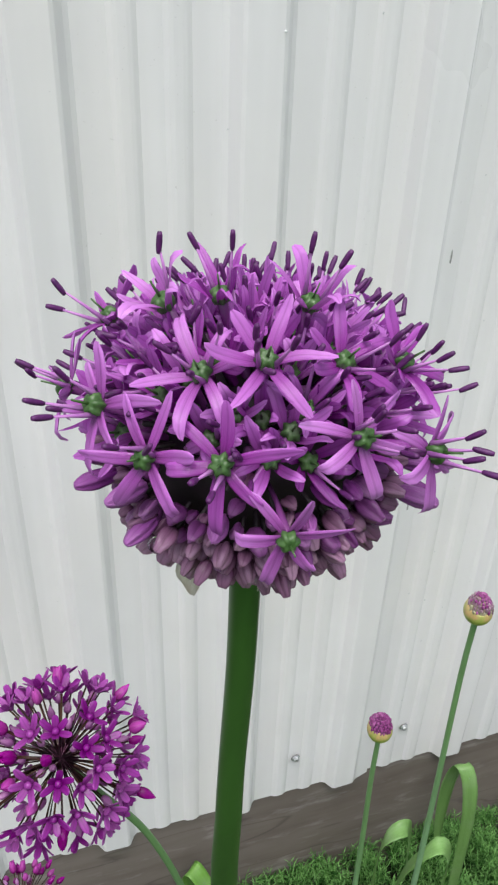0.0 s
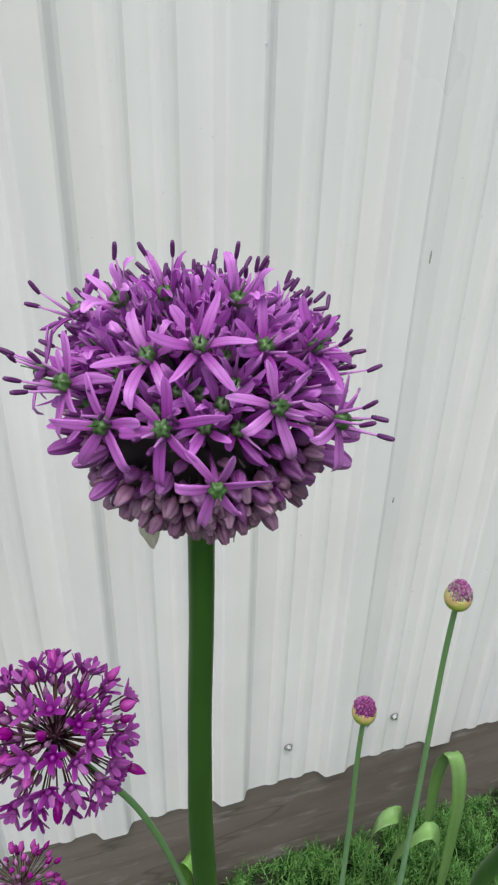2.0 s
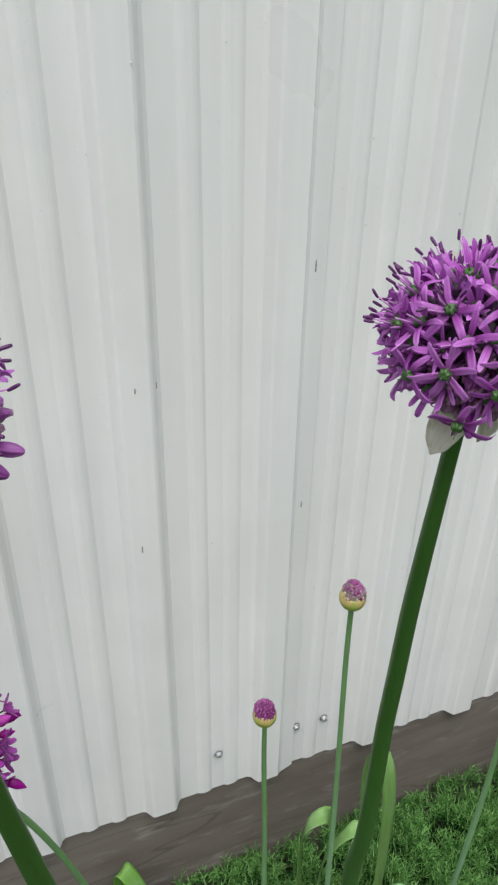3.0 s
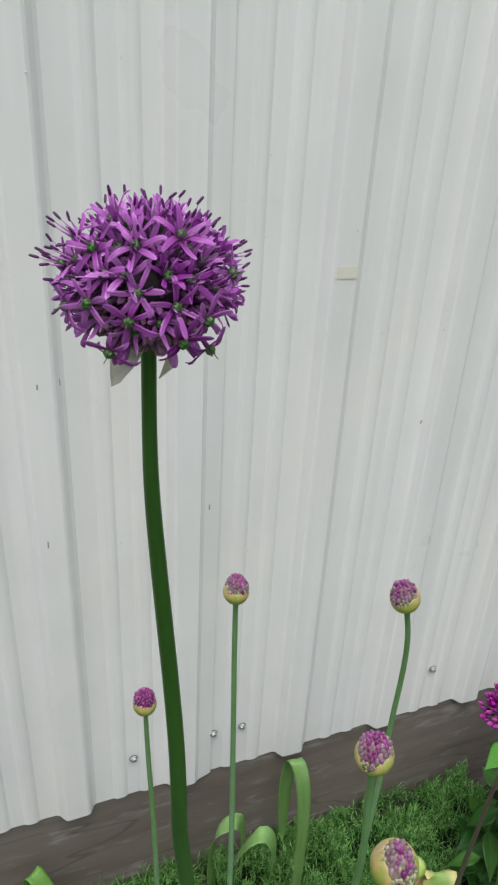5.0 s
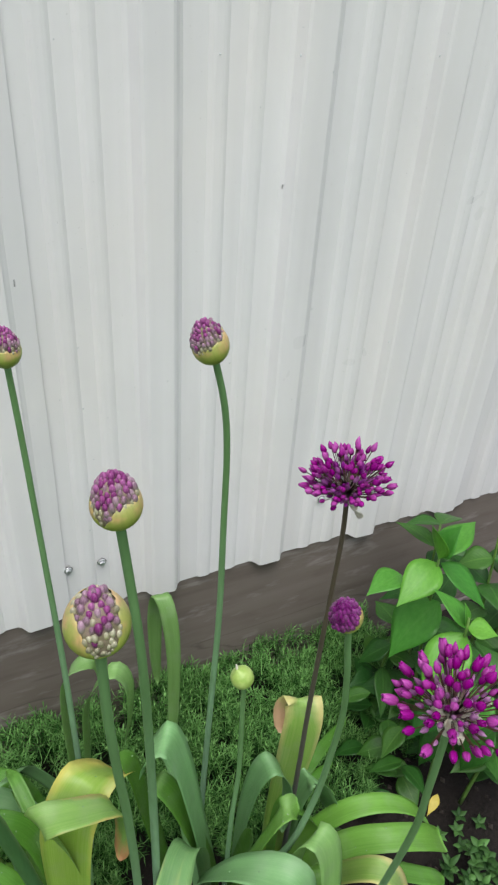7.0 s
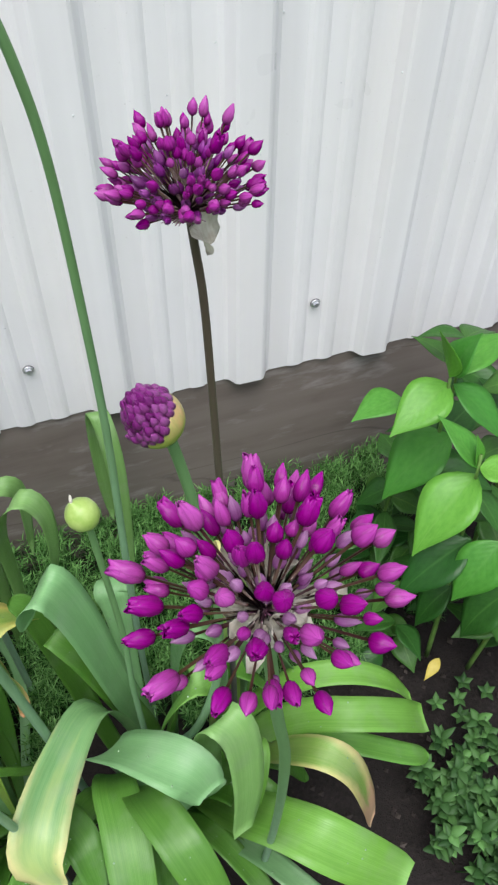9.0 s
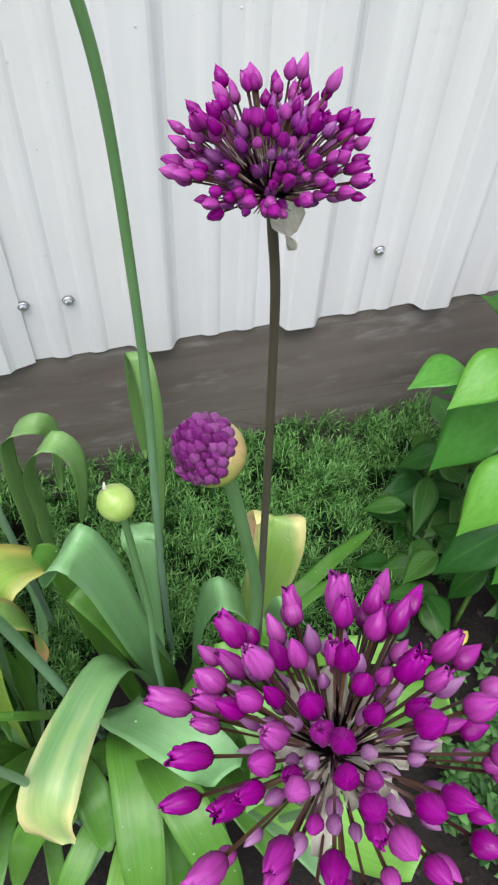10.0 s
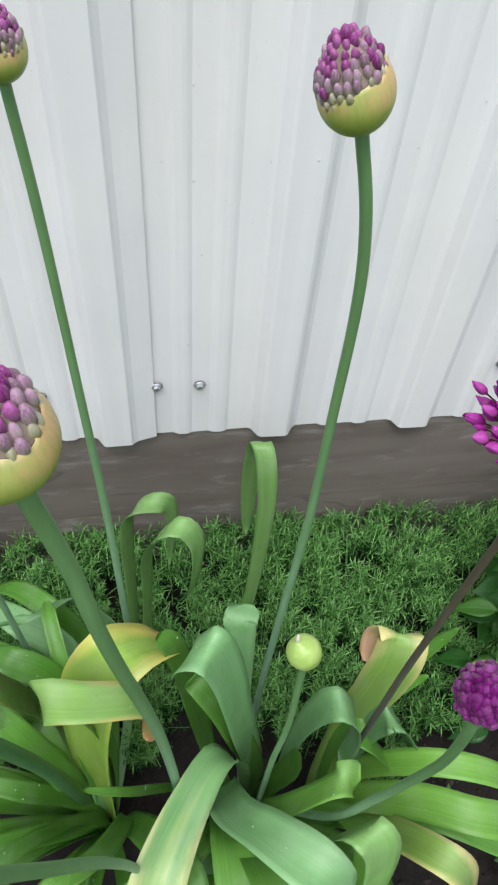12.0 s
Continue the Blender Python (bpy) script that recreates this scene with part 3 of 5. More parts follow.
# ---- screws, tape, scuffs and raindrops on the wall ----
def build_wall_details():
    head = turned(Geo(), [(0.0066, 0.0), (0.0068, 0.0007), (0.0060, 0.0015), (0.0046, 0.0019)], 16)
    turned(head, [(0.0044, 0.0012), (0.0044, 0.0044), (0.0037, 0.0051)], 6)
    washer = turned(Geo(), [(0.0072, 0.0), (0.0075, 0.0008), (0.0066, 0.0016)], 16)
    hm, wm = head.mesh("screw", STEEL, False), washer.mesh("washer", RUBBER)
    for x, z in ((0.011, 0.452), (0.065, 0.451), (-0.133, 0.445), (0.465, 0.462)):
        s = put("screw", hm, WALL, aim((x, WALL_Y - 0.0055, z), (0, -1, 0), x * 40), "galvanised hex screw")
        put("washer", wm, s, Matrix.Translation((0, 0, -0.0016)), "dark rubber washer")
    tape = Geo()
    tape.add([(x, WALL_Y - 0.0009 - q, z) for q in (0, 0.0002) for x, z in ((0.1535, 1.2695), (0.1815, 1.2685), (0.1812, 1.2845), (0.1545, 1.2855))], [(3, 2, 1, 0), (4, 5, 6, 7), (0, 1, 5, 4), (1, 2, 6, 5), (2, 3, 7, 6), (3, 0, 4, 7)])
    tm = tape.mesh("tape", TAPE, False)
    put("tape_scrap", tm, WALL, Matrix.Translation((0, -RIB + 0.0004, 0)), "yellowed scrap of tape")
    for x, z, h in ((-0.014, 1.288, 0.008), (-0.014, 0.949, 0.005), (-0.235, 1.162, 0.004), (-0.207, 1.160, 0.005), (-0.24, 0.93, 0.006), (0.178, 0.482, 0.004), (0.335, 1.027, 0.003), (0.351, 1.442, 0.003)):
        g = Geo()
        out = WALL_Y - (RIB + 0.0032 if x < 0 and x > -0.1 else 0.0175 if x < -0.2 else 0.003)
        if -0.21 < x < -0.2:
            out = WALL_Y - 0.006
        g.add([(x + 0.0012 * u, out - q, z + h * w) for q in (0, 0.0004) for u, w in ((-1, -0.9), (0.6, -1), (1, 0.2), (0.3, 1), (-0.8, 0.6))], [(4, 3, 2, 1, 0), (5, 6, 7, 8, 9)] + [(k, (k + 1) % 5, (k + 1) % 5 + 5, k + 5) for k in range(5)])
        put("scuff", g.mesh("scuff", SCUFF, False), WALL)
    drop = turned(Geo(), [(0.0028, 0.0), (0.0026, 0.0003), (0.0019, 0.0006), (0.0010, 0.0008), (0.0002, 0.0009)], 10).mesh("water_drop", BEAD)
    spots = [(0.057, 0.84), (0.027, 0.766), (0.057, 0.745), (0.131, 0.764), (0.173, 0.776), (0.328, 0.822), (0.373, 0.703), (0.066, 0.655), (0.089, 0.725), (0.274, 0.776), (0.341, 1.209), (0.473, 0.763), (0.337, 1.029), (-0.217, 1.502), (-0.264, 1.421), (-0.118, 1.517), (0.051, 0.523), (0.341, 1.180), (0.242, 1.182), (0.382, 1.163), (0.54, 1.176), (0.296, 1.124), (0.542, 0.770), (0.059, 1.198), (0.058, 1.42), (0.024, 1.368), (0.058, 1.324), (0.176, 1.332), (0.339, 1.339), (-0.138, 0.90), (0.401, 0.843)]
    prof = rib_profile()
    for x, z in spots:
        h = float(np.interp(x % PITCH, [p[0] for p in prof] + [PITCH], [p[1] for p in prof] + [0.0]))
        put("water_drop", drop, WALL, aim((x, WALL_Y - h - 0.0012, z), (0, -1, 0), 0, rng.uniform(0.3, 0.55)))


build_wall_details()


# ---- alliums ----
def stem_part(parent, pts, radii, material, label=""):
    base = np.array(parent.location)
    p = spline(pts, 40) - base
    g = tube(Geo(), p, radii, 12)
    return put("stem", g.mesh("stem", material), parent, label=label)


def petal_strip(geo, angle, length, width, rise, curl, z0, r0=0.0012, n=9, twist=0.0, bend=0.0, hook=0.0):
    """One strap petal of a star; rise: degrees over the star's plane, curl: degrees of bend towards its tip,
    bend: its sideways sweep, hook: degrees by which the very tip turns."""
    verts, uvs, faces = [], [], []
    r, z, e = r0, z0, radians(rise)
    ca, sa = math.cos(angle), math.sin(angle)
    for i in range(n):
        s = i / (n - 1)
        w = width * 0.5 * (0.58 + 0.42 * math.sin(math.pi * min(1, s * 0.95)) ** 0.8) * (1.0 if s < 0.86 else max(0.45, 1 - ((s - 0.86) / 0.14) ** 2 * 0.55))
        off = bend * length * s * s
        for u, lift in ((-1, 0.02), (-0.62, 0.20), (0, -0.04), (0.62, 0.20), (1, 0.02)):
            x, y, up = r, off + u * w * math.cos(twist * s), u * w * math.sin(twist * s)
            verts.append((x * ca - y * sa, x * sa + y * ca, z + up + 2.4 * lift * w))
            uvs.append((0.5 + 0.5 * u, s))
        r += length / (n - 1) * math.cos(e)
        z += length / (n - 1) * math.sin(e)
        e += radians(curl) / (n - 1) + (radians(hook) / 3 if s > 0.6 else 0.0)
    for i in range(n - 1):
        for k in range(4):
            o = i * 5 + k
            faces.append((o, o + 1, o + 6, o + 5))
    geo.add(verts, faces, uvs)


def star_meshes(seed, rise):
    """Petals, ovary and stamens of one open floret, its centre at the origin and facing +z."""
    r = random.Random(seed)
    petals, ovary, stamens = Geo(), Geo(), []
    for k in range(6):
        a = math.pi / 3 * k + r.uniform(-0.16, 0.16)
        size = r.uniform(0.82, 1.12) * (0.92 if rise > 40 else 1.0)
        petal_strip(petals, a, 0.0118 * size, (0.0025 if rise < 40 else 0.0024) * r.uniform(0.85, 1.15), rise + r.uniform(-14, 14), r.uniform(-70, 20) if rise < 40 else r.uniform(-35, 30), 0.0 if k % 2 else -0.0004, twist=r.uniform(-0.9, 0.9), bend=r.uniform(-0.22, 0.22), hook=r.choice((0, 0, 40, -70, -110)))
    tube(petals, [(0, 0, -0.026), (0.0006, 0, -0.012), (0, 0, -0.0005)], [0.0005, 0.0006, 0.0012], 5)
    turned(ovary, [(0.0006, -0.0010), (0.0019, -0.0002), (0.0024, 0.0010), (0.0021, 0.0020), (0.0013, 0.0027), (0.0003, 0.0024)], 24, 6, 0.34)
    tube(ovary, [(0, 0, 0.002), (0.0002, 0, 0.006)], [0.0003, 0.0002], 4)
    for k in range(6):
        a = math.pi / 3 * (k + 0.5) + r.uniform(-0.2, 0.2)
        lean, length = r.uniform(0.08, 0.5), r.uniform(0.0075, 0.0135)
        d = np.array((math.sin(lean) * math.cos(a), math.sin(lean) * math.sin(a), math.cos(lean)))
        foot = np.array((0.0016 * math.cos(a), 0.0016 * math.sin(a), 0.0003))
        tip = foot + d * length
        g = tube(Geo(), [foot, foot + d * length * 0.5, tip], [0.00065, 0.00036, 0.00018], 5)
        q = Vector(d).cross(Vector((r.uniform(-1, 1), r.uniform(-1, 1), r.uniform(-1, 1)))).normalized()
        lie = np.array(Vector(d) * r.uniform(0.8, 1.0) + q * r.uniform(0.0, 0.45))
        lie /= np.linalg.norm(lie)
        g.layer = 1
        tube(g, spline([tip - lie * 0.0014, tip, tip + lie * 0.0012, tip + lie * 0.0025], 8), [0.00040, 0.00055, 0.00058, 0.0006, 0.0006, 0.00055, 0.0004], 6)
        stamens.append(g.mesh("stamen", (FILAMENT, ANTHER)))
    return petals.mesh("floret", LILAC), ovary.mesh("ovary", OVARY), stamens


def closed_bud(geo, length, width, sides=24):
    """A shut floret: six ridged petals drawn to a point."""
    prof = [(0.12, 0.0), (0.28, 0.04), (0.40, 0.18), (0.47, 0.38), (0.5, 0.56), (0.45, 0.74), (0.32, 0.90), (0.20, 0.99), (0.06, 1.02)]
    return turned(geo, [(r * width, z * length) for r, z in prof], sides, 6, 0.30)


def wrapped_bud(geo, length, width, seed, flare=0.0, ragged=0.06, sides=30):
    """A swollen floret bud: six keeled petals wrapped over one another and drawn to a twisted point, as one skin."""
    r = random.Random(seed)
    form = ((0.0, 0.17), (0.09, 0.36), (0.22, 0.47), (0.38, 0.50), (0.56, 0.45), (0.72, 0.34), (0.86, 0.20), (1.0, 0.05))
    zs, rs = [f[0] for f in form], [f[1] for f in form]
    petals = [(math.pi / 3 * k + r.uniform(-0.2, 0.2), k % 2, r.uniform(0.2, 0.8), r.uniform(0.9, 1.08)) for k in range(6)]
    rows = (0.0, 0.07, 0.17, 0.30, 0.44, 0.58, 0.71, 0.82, 0.92, 1.0)
    verts, uvs, faces = [], [], []
    for t in rows:
        body = float(np.interp(t, zs, rs)) * width
        for k in range(sides):
            a = 2 * math.pi * k / sides
            best, across, tall = 0.86 * body, 0.5, 1.0
            for a0, inner, lean, high in petals:
                u = (a - a0 - lean * t * t * 0.6 + math.pi) % (2 * math.pi) - math.pi
                half = radians(52) * (0.6 + 0.4 * math.sin(math.pi * min(1.0, 0.18 + t * 0.75))) * (1.0 if t < 0.6 else 1 - 0.6 * ((t - 0.6) / 0.4) ** 1.3)
                if abs(u) < half:
                    q = (body * (1.06 - 0.07 * inner) + flare * width * t**3 * (1.1 - 0.3 * inner)) * (1 + 0.15 * (1 - abs(u) / half))
                    if q > best:
                        best, across, tall = q, 0.5 + 0.5 * u / half, high
            best *= 1 + r.uniform(-ragged, ragged)
            verts.append((best * math.cos(a), best * math.sin(a), length * t * (1 + (tall - 1) * t)))
            uvs.append((across, t))
    if flare:
        for k in range(sides):
            a = 2 * math.pi * k / sides
            verts.append((0.16 * width * math.cos(a), 0.16 * width * math.sin(a), length * 0.74))
            uvs.append((0.5, 0.3))
    n = len(verts) // sides
    for i in range(n - 1):
        for k in range(sides):
            o, e = i * sides + k, i * sides + (k + 1) % sides
            faces.append((o, e, e + sides, o + sides))
    faces += [tuple(range(sides))[::-1], tuple(range((n - 1) * sides, n * sides))]
    return geo.add(verts, faces, uvs)


STARS = {rise: [star_meshes(11 + rise + 100 * k, rise) for k in range(3)] for rise in (8, 32, 58, 74)}


def unit(v):
    v = np.asarray(v, float)
    return v / np.linalg.norm(v)


def spread(n, lo, hi, seed, taken=(), gap=0.22):
    """Directions over the polar band lo..hi (degrees from the axis), evenly thrown, clear of those taken."""
    r = random.Random(seed)
    out = [unit(t) for t in taken]
    first = len(out)
    tries = 0
    while len(out) < first + n and tries < 20000:
        tries += 1
        c = r.uniform(math.cos(radians(hi)), math.cos(radians(lo)))
        a = r.uniform(0, 2 * math.pi)
        s = math.sqrt(1 - c * c)
        d = np.array((s * math.cos(a), s * math.sin(a), c))
        limit = math.cos(gap * (1.0 if tries < 6000 else 0.75 if tries < 12000 else 0.5))
        if all(d @ o < limit for o in out):
            out.append(d)
    return out[first:]


def bract(parent, at, out, length, width, name="bract", label="papery bract", tip=0.05):
    g = Geo()
    o = unit((out[0], out[1], 0))
    p = [np.array(at), np.array(at) + o * 0.35 * length - np.array((0, 0, 0.15 * length)), np.array(at) + o * 0.55 * length - np.array((0, 0, 0.55 * length)), np.array(at) + o * 0.62 * length - np.array((0, 0, length))]
    blade(g, p, width, n=12, cross=7, cup=0.5, tip=tip, base=0.75, thick=0.0003, wave=0.2, full=0.2)
    return put(name, g.mesh(name, PAPER), parent, label=label)


def star_head(parent, centre, radius, open_spots, closed_dirs, seed, squash=0.9, n_more=62, lowest=80, top_squash=0.8, bowl=0.70, grow=1.0):
    """An open head: star florets over the dome, a few shut ones at the brim, a packed bowl of small dusky ones underneath.
    open_spots: where the wide open stars sit, from the head's centre, and how each is spun."""
    r = random.Random(seed)
    c = np.array(centre) - np.array(parent.location)
    k = radius / 0.038

    def shell(d, f=1.0):
        return c + d * f * radius / math.sqrt(d[0] ** 2 + d[1] ** 2 + (d[2] / (top_squash if d[2] > 0 else squash)) ** 2)

    def star(at, d, rise, spin, jitter=0.16):
        petals, ovary, stamens = r.choice(STARS[rise])
        size = k * grow * r.uniform(0.92, 1.06)
        f = put("floret", petals, parent, aim(at, d * (1, 1, 1.15) + np.array([r.uniform(-jitter, jitter) for _ in range(3)]), spin, size))
        put("ovary", ovary, f, None, "green ovary")
        for one in r.sample(stamens, (r.randint(2, 4) if rise < 40 else r.choice((1, 1, 2, 2))) if d[2] > 0.25 else r.randint(0, 2) if d[2] > 0.0 else 0):
            put("stamen", one, f)

    for spot, spin in open_spots:
        star(c + np.array(spot), unit(spot), 8 if spot[2] < 0.55 * radius else 32 if spot[2] < 0.75 * radius else 58, spin, 0.04)
    taken = [unit(spot) for spot, _ in open_spots]
    for d in spread(n_more, 0, lowest, seed, taken, 0.21):
        rise = r.choice((58, 74, 74)) if d[2] > 0.42 else r.choice((32, 58, 58))
        star(shell(d, {32: 0.88, 58: 0.82, 74: 0.78}[rise] * r.uniform(0.94, 1.04)), d + np.array((0, 0, 0.12)), rise, r.uniform(0, 6.28))
    big = closed_bud(Geo(), 0.0118, 0.0056).mesh("closed_floret", PURPLE_CLOSED)
    for d in closed_dirs:
        d = unit(d)
        put("closed_floret", big, parent, aim(shell(d, r.uniform(0.76, 0.86)), d + np.array([r.uniform(-0.12, 0.12) for _ in range(3)]), r.uniform(0, 6), k * r.uniform(0.68, 0.90)))
    for d in spread(16, 76, 96, seed + 3, [*taken, *[unit(d) for d in closed_dirs]], 0.2):
        put("closed_floret", big, parent, aim(shell(d, r.uniform(0.70, 0.78)), d + np.array([r.uniform(-0.3, 0.3) for _ in range(3)]), r.uniform(0, 6), k * r.uniform(0.5, 0.7)))
    small = []
    for j in range(3):
        g = turned(Geo(), [(w * 0.0050, h * (0.0050 + 0.0005 * j)) for w, h in ((0.16, 0), (0.34, 0.14), (0.46, 0.42), (0.44, 0.68), (0.33, 0.90), (0.20, 1.04 + 0.06 * j), (0.04, 1.02 + 0.08 * j))], 18, 3, 0.36 + 0.1 * j)
        small.append(g.mesh("dusky_floret", DUSKY))
        small.append(g.mesh("dusky_floret", DULL_PURPLE))
    for lo, hi, n, f in ((70, 100, 110, bowl), (96, 128, 270, bowl), (122, 168, 230, bowl * 0.97), (40, 80, 60, 0.66), (0, 60, 50, 0.64)):
        for d in spread(n, lo, hi, seed + hi, (), 0.08):
            put("dusky_floret", small[2 * r.randrange(3) + (r.random() < 0.6 + d[2])], parent, aim(shell(d, f * r.uniform(0.86, 1.04)), d + np.array([r.uniform(-0.35, 0.35) for _ in range(3)]), r.uniform(0, 6), k * r.uniform(0.60, 1.0)))
    # lumpy filler with stalks, its colour standing for shade in the hollow
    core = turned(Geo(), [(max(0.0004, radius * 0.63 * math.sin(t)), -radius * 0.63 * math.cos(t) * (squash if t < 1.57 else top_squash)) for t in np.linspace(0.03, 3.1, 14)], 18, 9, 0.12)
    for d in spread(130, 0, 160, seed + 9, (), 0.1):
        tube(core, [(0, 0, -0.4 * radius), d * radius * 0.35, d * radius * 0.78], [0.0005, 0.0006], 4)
    put("flower_core", core.mesh("flower_core", CORE_SHADE), parent, Matrix.Translation(c), "dense centre of thin stalks, coloured dark as the head's shaded hollow")
    return c


def build_open_flowers():
    # the tall one in front
    top = np.array((-0.4305, 0.2845, 1.4655))
    a = thing("allium_flower", (-0.33, 0.50, 0.0), "tall purple allium in full bloom on a thick green stem", "flower", "alliums")
    stem_part(a, [(-0.33, 0.50, 0.0), (-0.350, 0.468, 0.4), (-0.386, 0.410, 0.8), (-0.412, 0.350, 1.08), (-0.4228, 0.3223, 1.2145), (-0.4272, 0.3049, 1.2895), (-0.4284, 0.2988, 1.3309), (-0.4298, 0.2890, 1.390), (-0.4306, 0.2850, 1.450)], [0.0085, 0.0082, 0.0076, 0.0068, 0.0058, 0.0048, 0.0044, 0.0040, 0.0039], STEM_GREEN)
    opened = [((0.0075, -0.0345, 0.0175), 0.5), ((-0.0075, -0.0415, 0.0045), 0.0), ((-0.0165, -0.0335, 0.0155), 0.3), ((-0.0275, -0.0255, 0.0135), 0.2), ((-0.0335, -0.0145, 0.0185), 0.5), ((0.0085, -0.0225, 0.0255), 0.1), ((0.0195, -0.0235, 0.0245), 0.3), ((-0.0165, -0.0205, 0.0255), 0.4), ((0.0225, -0.0335, 0.0115), 0.2), ((-0.0065, -0.0245, 0.0285), 0.0)]
    opened += [((-0.0370, 0.004, 0.0130), 0.2), ((-0.0268, 0.010, 0.0240), 0.4), ((-0.0187, -0.003, 0.0310), 0.1), ((-0.0096, -0.008, 0.0335), 0.3), ((0.0050, -0.014, 0.0330), 0.2)]
    closed = [(-0.83, -0.54, -0.22), (0.68, -0.72, -0.11), (-0.93, -0.33, 0.05), (-0.85, -0.52, 0.05), (0.88, -0.42, -0.12), (0.78, -0.6, -0.16)]
    c = star_head(a, top, 0.0385, opened, closed, 21, 1.03, 96, 72, 0.79, 0.76, 0.97)
    bract(a, c + np.array((-0.009, -0.004, -0.0255)), (-0.9, -0.3), 0.012, 0.008)
    bract(a, c + np.array((0.010, -0.003, -0.024)), (0.9, 0.1), 0.012, 0.010)
    bract(a, c + np.array((0.000, -0.008, -0.027)), (0.3, -0.9), 0.007, 0.012)
    drop = turned(Geo(), [(0.0002, -0.0024), (0.0014, -0.0020), (0.0021, -0.0009), (0.0021, 0.0003), (0.0013, 0.0014), (0.0002, 0.0018)], 12).mesh("water_drop", WATER)
    for d, k, s in (((-0.80, -0.58, -0.36), 0.86, 0.8), ((0.42, -0.75, -0.72), 0.78, 0.5), ((0.06, -0.9, -0.35), 0.80, 0.35), ((0.2, -0.88, -0.5), 0.80, 0.3)):
        put("water_drop", drop, a, Matrix.Translation(c + unit(d) * 0.0385 * k) @ Matrix.Scale(s, 4))
    # the second, behind it
    top = np.array((-0.2445, 0.2730, 1.4690))
    b = thing("allium_flower", (-0.10, 0.47, 0.0), "round purple allium in full bloom on a tall bending stem", "flower", "alliums")
    stem_part(b, [(-0.10, 0.47, 0.0), (-0.125, 0.455, 0.32), (-0.158, 0.412, 0.65), (-0.188, 0.370, 0.85), (-0.2060, 0.352, 0.995), (-0.2130, 0.335, 1.071), (-0.2177, 0.3262, 1.141), (-0.2237, 0.3176, 1.208), (-0.2307, 0.3058, 1.270), (-0.2364, 0.2963, 1.321), (-0.2412, 0.2870, 1.366), (-0.2434, 0.2810, 1.402), (-0.2446, 0.2750, 1.450)], [0.0080, 0.0080, 0.0074, 0.0068, 0.0062, 0.0058, 0.0054, 0.0050, 0.0046, 0.0042, 0.0037, 0.0033, 0.0031], STEM_GREEN)
    opened = [((-0.0148, -0.0295, -0.0030), 0.4), ((0.0037, -0.0318, -0.0115), 0.1), ((-0.0265, -0.0195, 0.0010), 0.3), ((-0.0115, -0.0292, 0.0065), 0.0), ((-0.0200, -0.0210, -0.0170), 0.5), ((0.0129, -0.0310, -0.0045), 0.2), ((-0.0306, 0.0020, 0.0090), 0.1), ((-0.0249, 0.0043, 0.0180), 0.4), ((-0.0222, -0.0117, 0.0175), 0.2), ((-0.0143, -0.0074, 0.0260), 0.0), ((0.0059, -0.0213, 0.0228), 0.3), ((0.0251, -0.0194, 0.0078), 0.5), ((-0.0322, -0.0090, -0.0030), 0.2), ((-0.0100, -0.0223, 0.0203), 0.4), ((0.0160, -0.0240, -0.0180), 0.1)]
    c = star_head(b, top, 0.0335, opened, [(-0.5, -0.7, -0.60), (0.1, -0.7, -0.65), (0.35, -0.75, -0.55)], 35, 0.92, 74, 112, 0.84, 0.72, 1.05)
    for pts, w in (([(0.001, -0.001, -0.020), (-0.005, -0.003, -0.0225), (-0.010, -0.005, -0.027), (-0.0175, -0.006, -0.0385)], 0.0140), ([(0.001, -0.002, -0.021), (0.005, -0.003, -0.0235), (0.007, -0.004, -0.029), (0.0020, -0.006, -0.0375)], 0.0110)):
        g = blade(Geo(), [c + 0.98 * np.array(p) for p in pts], w, n=12, cross=7, cup=0.4, tip=0.0, base=0.8, thick=0.0003, wave=0.2, full=0.2)
        put("bract", g.mesh("bract", PAPER), b, label="papery bract")


build_open_flowers()


BUD_MESH = {}


